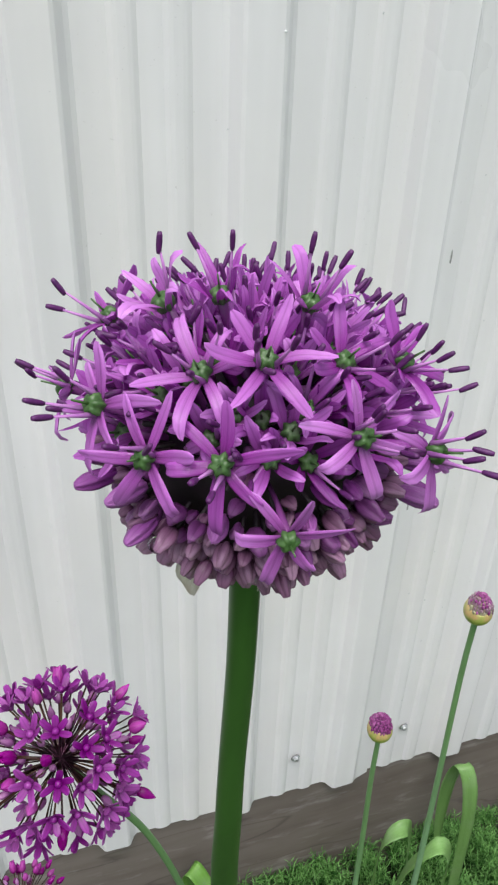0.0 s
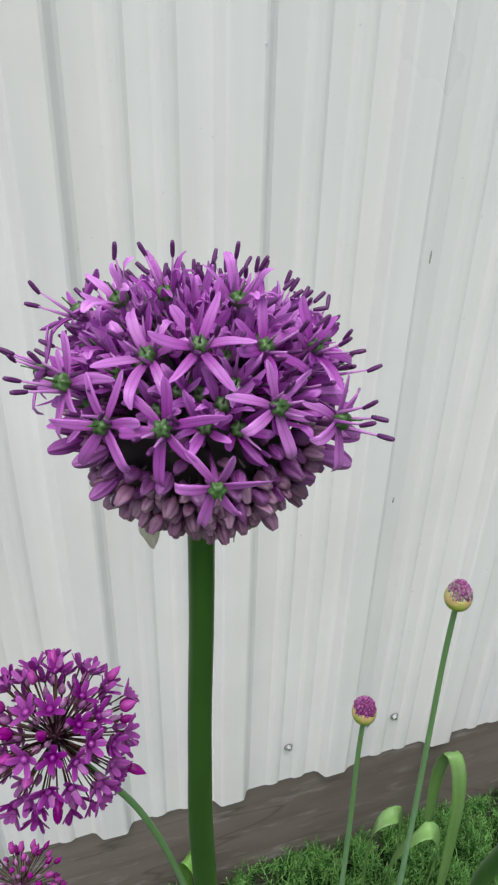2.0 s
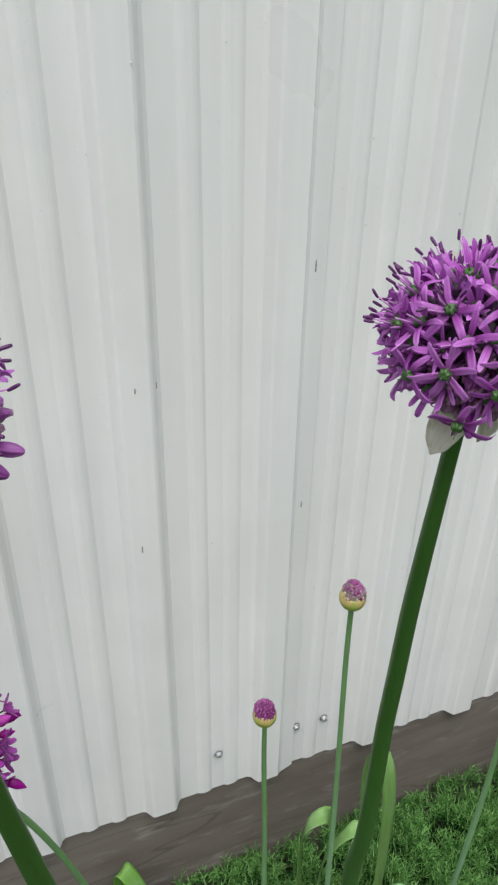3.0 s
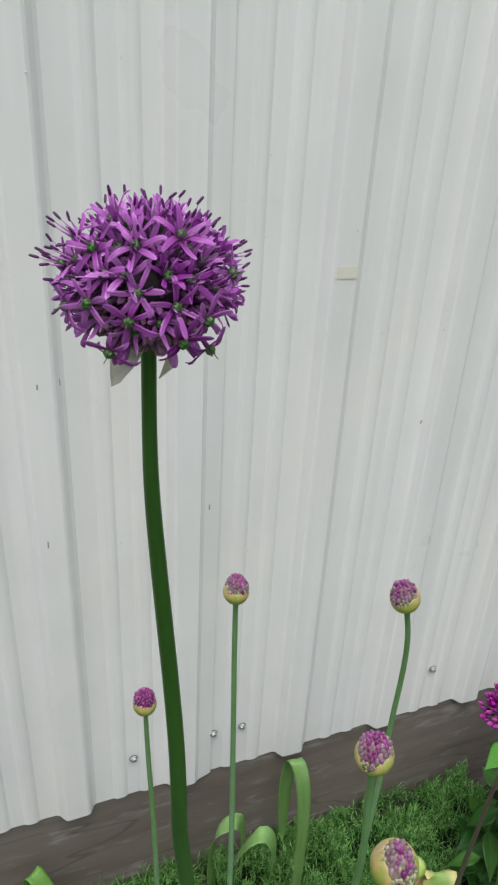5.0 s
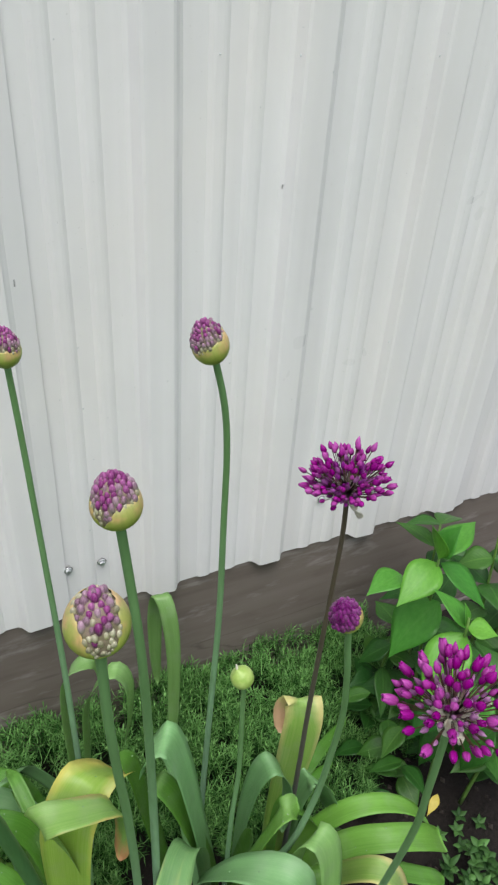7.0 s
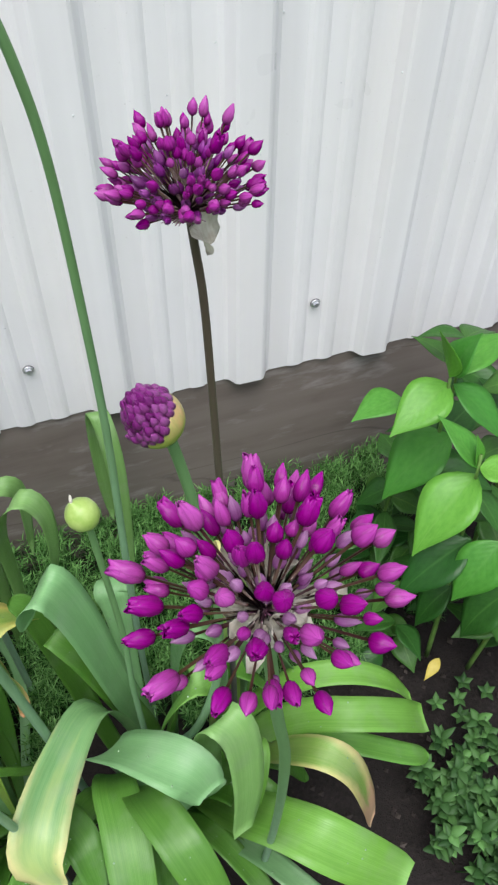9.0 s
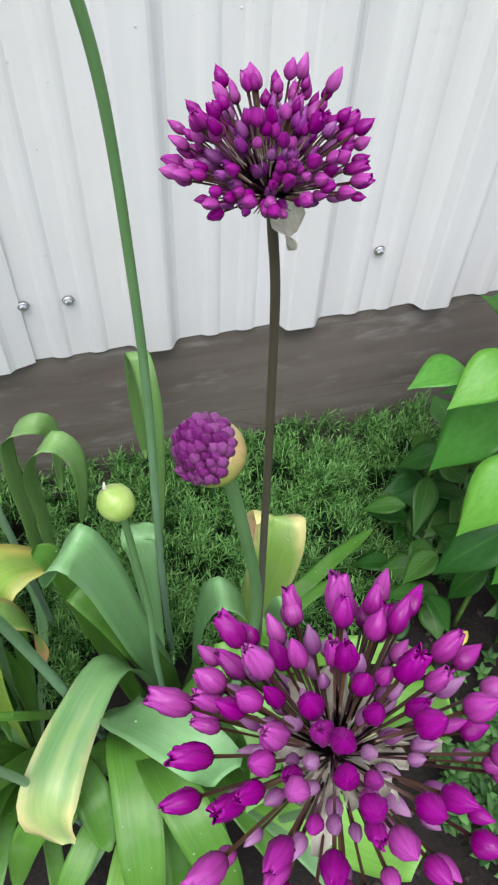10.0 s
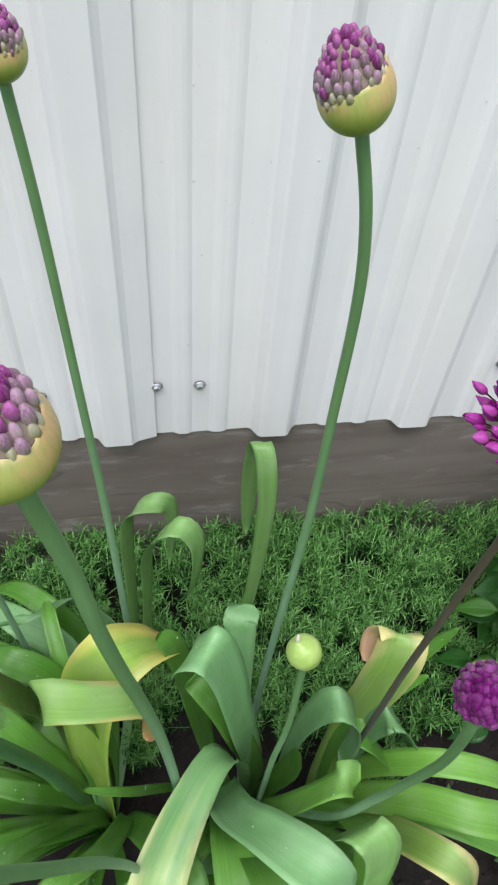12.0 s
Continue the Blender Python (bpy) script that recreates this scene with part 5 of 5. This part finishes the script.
    for k in range(17):
        a = -0.85 + 1.85 * k / 16 + skirt.uniform(-0.1, 0.1)
        reach, top = skirt.uniform(0.15, 0.29), skirt.uniform(0.15, 0.30)
        d, side = np.array((math.sin(a), -math.cos(a))), skirt.uniform(-0.035, 0.035)
        spine = [(0.02 * d[0] + root[0], root[1] + 0.05 * d[1], 0.5 * top)]
        for f, h in ((0.5, 0.95), (0.8, skirt.uniform(0.85, 1.0)), (1.0, skirt.uniform(0.45, 0.75))):
            spine.append((root[0] + d[0] * reach * f + side * f * f, root[1] + d[1] * reach * f, top * h))
        leaf(mid, skirt.choice((LEAF_GREEN, LEAF_DEEP, LEAF_LIGHT, LEAF_BLUE, LEAF_GREEN)), skirt.uniform(0.022, 0.042), [root, *spine], skirt.choice((0.0, 0.1, 0.3, 0.6, 0.8)), wave=0.25, twist=skirt.uniform(-0.5, 0.5), cup=skirt.uniform(0.05, 0.3))

    right = clump((0.19, 0.42, 0.0), "clump of long green strap leaves lying over soil")
    root = (0.185, 0.425, 0.0)
    leaf(right, LEAF_DRY, 0.050, [root, (0.192, 0.460, 0.12), (0.210, 0.482, 0.29), (0.222, 0.484, 0.405), (0.229, 0.489, 0.462), (0.231, 0.503, 0.486), (0.221, 0.512, 0.458), (0.212, 0.502, 0.42)], 0.35, "leaf folded over, dry and tan at its tip", side=(0.85, -0.5, 0.1))
    leaf(right, LEAF_BLUE, 0.050, [root, (0.212, 0.470, 0.17), (0.221, 0.474, 0.32), (0.236, 0.467, 0.365), (0.266, 0.463, 0.30), (0.285, 0.462, 0.235)], 0.7)
    leaf(right, LEAF_GREEN, 0.032, [root, (0.192, 0.470, 0.20), (0.205, 0.475, 0.29), (0.222, 0.456, 0.30), (0.244, 0.446, 0.265), (0.262, 0.440, 0.235)], 0.6, "leaf with a tan margin")
    leaf(right, LEAF_LIGHT, 0.031, [root, (0.200, 0.455, 0.12), (0.234, 0.446, 0.23), (0.278, 0.428, 0.300), (0.328, 0.412, 0.315), (0.378, 0.400, 0.285), (0.412, 0.390, 0.235)], 0.3, "long light green leaf")
    leaf(right, LEAF_LIGHT, 0.040, [root, (0.190, 0.432, 0.12), (0.222, 0.415, 0.22), (0.267, 0.390, 0.29), (0.318, 0.364, 0.315), (0.374, 0.357, 0.285), (0.414, 0.360, 0.240)], 0.8, "long leaf with a cut end")
    leaf(right, LEAF_DRY, 0.036, [root, (0.200, 0.430, 0.12), (0.227, 0.379, 0.25), (0.255, 0.332, 0.345), (0.285, 0.311, 0.33), (0.309, 0.299, 0.25), (0.324, 0.291, 0.17)], 0.45, "leaf with a bleached torn tip")
    leaf(right, LEAF_LIGHT, 0.054, [root, (0.150, 0.403, 0.12), (0.173, 0.325, 0.27), (0.208, 0.273, 0.345), (0.252, 0.237, 0.335), (0.312, 0.210, 0.265)], 0.6)
    leaf(right, LEAF_GREEN, 0.046, [root, (0.170, 0.390, 0.12), (0.205, 0.315, 0.24), (0.245, 0.262, 0.27), (0.300, 0.215, 0.22)], 0.2)
    leaf(right, LEAF_PALE, 0.036, [root, (0.158, 0.375, 0.20), (0.147, 0.346, 0.42), (0.154, 0.337, 0.495), (0.170, 0.322, 0.485), (0.172, 0.303, 0.41), (0.162, 0.288, 0.33)], 0.6, "pale upright leaf bent over flat", side=(1, 0.35, 0), cup=0.08)
    leaf(right, LEAF_LIGHT, 0.040, [root, (0.196, 0.405, 0.18), (0.186, 0.370, 0.33), (0.188, 0.342, 0.37), (0.176, 0.305, 0.31)], 0.1)
    leaf(right, LEAF_GREEN, 0.030, [root, (0.260, 0.415, 0.12), (0.320, 0.385, 0.18), (0.400, 0.350, 0.16), (0.440, 0.350, 0.12)], 0.1)
    leaf(right, LEAF_DEEP, 0.020, [root, (0.230, 0.500, 0.12), (0.300, 0.550, 0.15), (0.370, 0.580, 0.13)], 0.1)
    leaf(right, LEAF_DEEP, 0.022, [root, (0.240, 0.520, 0.14), (0.340, 0.590, 0.15), (0.440, 0.650, 0.12)], 0.1)

    left = clump((-0.09, 0.46, 0.0), "clump of strap leaves with one yellow curling leaf")
    root = (-0.088, 0.455, 0.0)
    leaf(left, LEAF_YELLOW, 0.072, [root, (-0.092, 0.470, 0.14), (-0.092, 0.497, 0.27), (-0.080, 0.518, 0.37), (-0.047, 0.536, 0.42), (-0.010, 0.562, 0.385), (0.020, 0.587, 0.31)], 0.15, "yellow leaf with an orange dry tip", cup=0.25)
    leaf(left, LEAF_BROWNING, 0.042, [root, (-0.075, 0.500, 0.20), (-0.098, 0.505, 0.38), (-0.118, 0.482, 0.465), (-0.073, 0.474, 0.472), (-0.027, 0.481, 0.44), (-0.018, 0.489, 0.36), (-0.028, 0.487, 0.30)], 0.2, "folded leaf browning along its edge")
    leaf(left, LEAF_GREEN, 0.012, [(0.01, 0.47, 0.05), (0.002, 0.465, 0.15), (-0.047, 0.437, 0.28), (-0.094, 0.435, 0.32)], 0.1)
    for material, w, pts in (
        (LEAF_GREEN, 0.030, [(-0.085, 0.540, 0.10), (-0.130, 0.577, 0.22), (-0.165, 0.583, 0.30), (-0.219, 0.623, 0.30)]),
        (LEAF_DEEP, 0.030, [(-0.080, 0.600, 0.12), (-0.110, 0.646, 0.22), (-0.138, 0.660, 0.28), (-0.190, 0.701, 0.27), (-0.245, 0.723, 0.22)]),
        (LEAF_BLUE, 0.019, [(-0.050, 0.640, 0.12), (-0.106, 0.678, 0.26), (-0.149, 0.631, 0.33), (-0.209, 0.624, 0.32)]),
        (LEAF_GREEN, 0.034, [(-0.095, 0.455, 0.08), (-0.128, 0.479, 0.22), (-0.157, 0.493, 0.32), (-0.199, 0.533, 0.36)]),
        (LEAF_DEEP, 0.026, [(-0.090, 0.450, 0.10), (-0.124, 0.415, 0.24), (-0.178, 0.394, 0.30), (-0.225, 0.380, 0.29)]),
        (LEAF_GREEN, 0.026, [(-0.060, 0.445, 0.12), (-0.077, 0.381, 0.28), (-0.116, 0.349, 0.33), (-0.150, 0.325, 0.31)]),
        (LEAF_DEEP, 0.024, [(-0.092, 0.460, 0.10), (-0.130, 0.459, 0.20), (-0.169, 0.454, 0.27), (-0.222, 0.469, 0.29)]),
        (LEAF_DEEP, 0.040, [(-0.060, 0.440, 0.12), (-0.020, 0.390, 0.26), (0.010, 0.340, 0.31), (0.020, 0.290, 0.28)]),
        (LEAF_BLUE, 0.036, [(-0.090, 0.480, 0.15), (-0.114, 0.600, 0.25), (-0.175, 0.640, 0.30), (-0.219, 0.681, 0.28)]),
        (LEAF_DEEP, 0.034, [(-0.090, 0.480, 0.15), (-0.121, 0.551, 0.30), (-0.170, 0.571, 0.35), (-0.214, 0.593, 0.33)]),
    ):
        leaf(left, material, w, [root, *pts], 0.1)

    skirt = random.Random(61)
    for k in range(13):
        a = math.pi * (0.62 + 0.95 * k / 12) + skirt.uniform(-0.12, 0.12)
        reach, top, bend = skirt.uniform(0.15, 0.26), skirt.uniform(0.10, 0.24), skirt.uniform(-0.04, 0.04)
        d, e = np.array((math.cos(a), math.sin(a))), np.array((-math.sin(a), math.cos(a)))
        spine = [(*(np.array(root[:2]) + d * reach * f + e * bend * f * f), top * h) for f, h in ((0.2, 0.5), (0.5, 0.9), (0.8, 1.0), (1.0, skirt.uniform(0.6, 0.95)))]
        leaf(left, skirt.choice((LEAF_DEEP, LEAF_GREEN, LEAF_LIGHT)), skirt.uniform(0.015, 0.027), [root, *spine], skirt.choice((0.0, 0.1, 0.3)), wave=0.2, cup=0.3)

    blades = random.Random(93)
    for k in range(16):
        a = math.pi * (0.55 + 0.75 * k / 15) + blades.uniform(-0.1, 0.1)
        reach, top = blades.uniform(0.16, 0.28), blades.uniform(0.18, 0.38)
        d = np.array((math.cos(a), math.sin(a)))
        spine = [(*(np.array(root[:2]) + d * reach * f), top * h) for f, h in ((0.15, 0.45), (0.45, 0.85), (0.8, 1.0), (1.0, blades.uniform(0.85, 1.02)))]
        leaf(left, blades.choice((LEAF_DEEP, LEAF_DEEP, LEAF_GREEN)), blades.uniform(0.013, 0.024), [root, *spine], 0.0, wave=0.15, cup=0.45)

    outer = clump((-0.16, 0.56, 0.0), "strap leaves with a dry curled tan tip")
    root = (-0.150, 0.570, 0.0)
    leaf(outer, LEAF_DRY, 0.044, [root, (-0.155, 0.580, 0.12), (-0.177, 0.540, 0.35), (-0.201, 0.524, 0.50), (-0.222, 0.535, 0.55), (-0.240, 0.545, 0.53)], 0.1)
    leaf(outer, LEAF_DRY, 0.042, [root, (-0.167, 0.542, 0.20), (-0.196, 0.500, 0.40), (-0.206, 0.488, 0.49), (-0.216, 0.492, 0.525), (-0.228, 0.500, 0.49), (-0.222, 0.498, 0.43)], 0.5, "leaf curled and tan at its tip")
    leaf(outer, LEAF_LIGHT, 0.030, [(-0.31, 0.83, 0.0), (-0.318, 0.835, 0.15), (-0.326, 0.838, 0.25), (-0.318, 0.825, 0.285), (-0.295, 0.80, 0.24), (-0.27, 0.78, 0.15)], 0.2)
    leaf(outer, LEAF_GREEN, 0.030, [(-0.31, 0.82, 0.0), (-0.330, 0.825, 0.12), (-0.36, 0.81, 0.20), (-0.40, 0.79, 0.19)], 0.2)

    back = clump((-0.03, 0.70, 0.0), "narrow light green leaves looped over against the wall")
    leaf(back, LEAF_PALE, 0.027, [(-0.045, 0.695, 0.0), (-0.042, 0.702, 0.10), (-0.040, 0.721, 0.22), (-0.038, 0.729, 0.33), (-0.028, 0.731, 0.385), (0.007, 0.734, 0.395), (0.020, 0.737, 0.36), (0.013, 0.715, 0.27)], 0.1, "", side=(0.65, 0.75, 0.1))
    leaf(back, LEAF_PALE, 0.027, [(-0.022, 0.685, 0.0), (-0.023, 0.692, 0.12), (-0.017, 0.700, 0.24), (-0.013, 0.691, 0.35), (0.005, 0.676, 0.42), (0.030, 0.673, 0.435), (0.046, 0.669, 0.40), (0.043, 0.665, 0.33), (0.032, 0.660, 0.27)], 0.0, "", side=(0.65, 0.75, 0.1))
    loop = clump((0.112, 0.70, 0.0), "single light green leaf looped back on itself")
    leaf(loop, LEAF_PALE, 0.026, [(0.112, 0.70, 0.0), (0.123, 0.715, 0.06), (0.137, 0.735, 0.20), (0.143, 0.750, 0.33), (0.140, 0.767, 0.41), (0.134, 0.790, 0.430), (0.130, 0.803, 0.37), (0.128, 0.800, 0.28), (0.129, 0.793, 0.197)], 0.05, "", side=(0.97, -0.2, 0.05), base=0.4)


build_leaves()


# ---- the leafy bush ----
def build_bush():
    at = np.array((0.58, 0.58, 0.0))
    bush = thing("leafy_bush", at, "leafy green bush with broad pointed leaves", "bush")

    def leaf(base, tip, width, roll=0.0, material=BUSH_LEAF):
        g = ovate(Geo(), np.array(base) - at, np.array(tip) - at, width, 0.1 + 0.1 * rng.random(), 0.25, roll, 13, 7)
        put("leaf", g.mesh("leaf", material), bush)

    for base, tip, w in (
        ((0.491, 0.656, 0.47), (0.415, 0.638, 0.47), 0.046), ((0.537, 0.634, 0.50), (0.453, 0.609, 0.46), 0.059),
        ((0.529, 0.626, 0.52), (0.497, 0.625, 0.60), 0.037), ((0.535, 0.628, 0.52), (0.556, 0.625, 0.58), 0.048),
        ((0.531, 0.626, 0.52), (0.637, 0.674, 0.52), 0.051), ((0.542, 0.632, 0.50), (0.587, 0.560, 0.45), 0.049),
        ((0.528, 0.534, 0.46), (0.499, 0.592, 0.50), 0.041), ((0.531, 0.534, 0.46), (0.564, 0.504, 0.46), 0.041),
        ((0.529, 0.537, 0.46), (0.527, 0.551, 0.50), 0.019), ((0.551, 0.619, 0.42), (0.460, 0.605, 0.34), 0.090),
        ((0.536, 0.539, 0.44), (0.448, 0.504, 0.36), 0.070), ((0.528, 0.503, 0.36), (0.436, 0.497, 0.28), 0.064),
        ((0.550, 0.477, 0.38), (0.492, 0.462, 0.30), 0.060), ((0.565, 0.450, 0.30), (0.515, 0.446, 0.22), 0.060),
        ((0.542, 0.517, 0.22), (0.495, 0.509, 0.15), 0.050), ((0.533, 0.682, 0.25), (0.482, 0.700, 0.20), 0.045),
    ):
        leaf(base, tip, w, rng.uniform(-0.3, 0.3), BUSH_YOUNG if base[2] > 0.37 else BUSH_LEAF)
    for _ in range(26):
        x, y, a = rng.uniform(0.46, 0.60), rng.uniform(0.50, 0.66), rng.uniform(2.2, 5.2)
        z = rng.uniform(0.05, 0.19)
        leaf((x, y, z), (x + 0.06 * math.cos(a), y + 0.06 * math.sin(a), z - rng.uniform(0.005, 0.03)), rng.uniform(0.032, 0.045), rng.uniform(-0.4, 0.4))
    leaf((0.545, 0.490, 0.055), (0.514, 0.472, 0.035), 0.017, 0.2, YELLOW_LEAF)
    stalks = [((0.56, 0.60, 0.0), (0.55, 0.63, 0.3), (0.531, 0.628, 0.53)), ((0.55, 0.52, 0.0), (0.545, 0.53, 0.25), (0.529, 0.536, 0.48)), ((0.60, 0.48, 0.0), (0.60, 0.47, 0.2), (0.57, 0.47, 0.38)), ((0.66, 0.62, 0.0), (0.67, 0.63, 0.3), (0.66, 0.64, 0.52)), ((0.70, 0.52, 0.0), (0.69, 0.52, 0.25), (0.67, 0.51, 0.47)), ((0.52, 0.68, 0.0), (0.53, 0.69, 0.15), (0.535, 0.682, 0.30)), ((0.76, 0.66, 0.0), (0.77, 0.66, 0.3), (0.76, 0.67, 0.50)), ((0.64, 0.74, 0.0), (0.64, 0.74, 0.25), (0.63, 0.74, 0.46))]
    for s in stalks:
        g = tube(Geo(), spline(np.array(s) - at, 12), [0.0042, 0.0032, 0.0020], 7)
        put("stem", g.mesh("stem", BUSH_STEM), bush)
        foot, mid, top = (np.array(v) for v in s)
        for h in np.linspace(0.2, 1.0, 7):
            p = foot + (mid - foot) * min(1, h * 2) if h < 0.5 else mid + (top - mid) * (h - 0.5) * 2
            turn = h * 9 + s[0][0] * 40
            for side in (0, math.pi):
                a = turn + side + rng.uniform(-0.4, 0.4)
                d = np.array((math.cos(a), math.sin(a), rng.uniform(-0.45, 0.15)))
                tip = p + d * rng.uniform(0.06, 0.10)
                if tip[0] < 0.53 and tip[2] > 0.17 or tip[2] > 0.47 or tip[1] > 0.86 or (tip[1] < 0.52 and tip[2] < 0.16 and tip[0] < 0.62):
                    continue
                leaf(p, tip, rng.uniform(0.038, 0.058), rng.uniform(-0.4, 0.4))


build_bush()


# ---- low growth ----
def build_ground_cover():
    r = np.random.RandomState(5)

    def inside(x, y):
        if y > 0.87 or x < -1.1 or x > 0.62:
            return False
        front = 0.52 if x < -0.16 else 0.565 if x < 0.16 else 0.50 if x < 0.34 else 0.50 + (x - 0.34) * 0.40
        return y > front + 0.025 * math.sin(x * 40) + 0.02 * math.sin(x * 17)

    sprigs = []
    for _ in range(15000):
        x, y = r.uniform(-1.1, 0.62), r.uniform(0.42, 0.868)
        if x < -0.35 and r.rand() < 0.65 or not inside(x, y):
            continue
        lump = noise.noise((x * 22, y * 22, 2))
        if lump < -0.12 and r.rand() < 0.85:
            continue
        h = 0.045 + 0.030 * noise.noise((x * 7, y * 7, 9)) + 0.046 * lump + 0.052 * max(0, (y - 0.6) / 0.27) + r.uniform(-0.014, 0.014)
        lean, a = r.uniform(0.1, 1.35), r.uniform(0, 2 * math.pi)
        sprigs.append((x, y, h, math.sin(lean) * math.cos(a), math.sin(lean) * math.sin(a), math.cos(lean), a))
    base = np.array(sprigs)
    way, n = base[:, 3:6], 22
    top = base[:, :3] + way * 0.016
    root = top - way * 0.042
    s = np.linspace(0, 1, n)[None, :]
    # each sprig sags in the middle, with whorls of short needles up its thin stalk
    p = root[:, None] + (top - root)[:, None] * s[..., None]
    p[..., 2] += 0.008 * s * s
    spin = base[:, 6:7] + np.arange(n)[None, :] * 2.4 + r.uniform(-0.3, 0.3, (len(base), n))
    out = 0.1 + 0.8 * s * r.uniform(0.6, 1.2, (len(base), n))
    side = np.cross(way, (0.13, 0.21, 0.97))
    side /= np.linalg.norm(side, axis=1)[:, None] + 1e-9
    up = np.cross(side, way)
    q = (np.cos(spin)[..., None] * side[:, None] + np.sin(spin)[..., None] * up[:, None]) * np.cos(out)[..., None] + way[:, None] * np.sin(out)[..., None]
    q[..., 2] += 0.15
    length = r.uniform(0.009, 0.0185, (len(base), n))[..., None]
    w = r.uniform(0.0006, 0.0012, (len(base), n))[..., None]
    o = np.cross(q, (0.1, 0.2, 1.0))
    o /= np.linalg.norm(o, axis=2)[..., None] + 1e-9
    tip, half = p + q * length, p + q * length * 0.5
    quads = np.stack([p, half + o * w, tip, half - o * w], axis=2).reshape(-1, 3)
    along_sprigs = np.repeat(np.broadcast_to(s, (len(base), n)).reshape(-1), 4)
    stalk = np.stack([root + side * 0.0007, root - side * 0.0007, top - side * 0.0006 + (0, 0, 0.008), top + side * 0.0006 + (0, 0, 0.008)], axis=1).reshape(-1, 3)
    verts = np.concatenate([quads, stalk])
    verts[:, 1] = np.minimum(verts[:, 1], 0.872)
    uv = np.stack([np.full(len(verts), 0.5), np.concatenate([along_sprigs, np.full(len(stalk), 0.95)])], axis=1)
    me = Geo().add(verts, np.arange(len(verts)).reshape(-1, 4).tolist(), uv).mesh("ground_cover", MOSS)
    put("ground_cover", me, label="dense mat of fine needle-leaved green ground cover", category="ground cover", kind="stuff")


build_ground_cover()


def build_weeds():
    r = random.Random(12)
    g = Geo()
    for _ in range(80):
        a, q = r.uniform(0, 6.28), math.sqrt(r.random())
        x, y = 0.512 + 0.078 * q * math.cos(a), 0.262 + 0.115 * q * math.sin(a)
        h = r.uniform(0.03, 0.085)
        lean = np.array((r.uniform(-0.02, 0.02), r.uniform(-0.02, 0.02), 0))
        top = np.array((x, y, h)) + lean
        tube(g, [(x, y, 0.0), top], [0.0009, 0.0006], 4)
        for k in range(12):
            b = k * 1.57 + (0.78 if (k // 4) % 2 else 0) + r.uniform(-0.3, 0.3)
            p = top - np.array((0, 0, 0.011 * (k // 4))) * min(1.0, h / 0.03)
            d = np.array((math.cos(b), math.sin(b), r.uniform(0.0, 0.9 - 0.25 * (k // 4))))
            ovate(g, p, p + d * r.uniform(0.013, 0.023), r.uniform(0.009, 0.014), 0.12, 0.2, 0, 7, 3, 0.7)
    for x, y in ((0.575, 0.455), (0.555, 0.435), (0.60, 0.43), (0.52, 0.44), (0.39, 0.44), (0.545, 0.41)):
        for k in range(5):
            b = k * 1.26 + r.uniform(-0.3, 0.3)
            ovate(g, (x, y, 0.02), (x + 0.016 * math.cos(b), y + 0.016 * math.sin(b), 0.026), 0.010, 0.1, 0.2, 0, 5, 3)
    put("low_weeds", g.mesh("low_weeds", WEED), label="patch of small-leaved green weeds on bare soil", category="weeds", kind="stuff")
    c = Geo()
    for _ in range(420):
        x, y = r.uniform(0.2, 0.75), r.uniform(0.1, 0.62)
        s = r.uniform(0.002, 0.007)
        z = 0.018 * noise.noise((x * 9, y * 9, 0)) + 0.4 * s
        v = [(x + s * u * r.uniform(0.6, 1.2), y + s * w * r.uniform(0.6, 1.2), z + s * q * r.uniform(0.5, 0.9)) for u, w, q in ((1, 0, 0), (-1, 0, 0), (0, 1, 0), (0, -1, 0), (0, 0, 1), (0, 0, -1))]
        c.add(v, [(0, 2, 4), (2, 1, 4), (1, 3, 4), (3, 0, 4), (2, 0, 5), (1, 2, 5), (3, 1, 5), (0, 3, 5)])
    put("soil_clods", c.mesh("soil_clods", CLOD, False), label="loose crumbs of dark soil", category="soil", kind="stuff")


build_weeds()
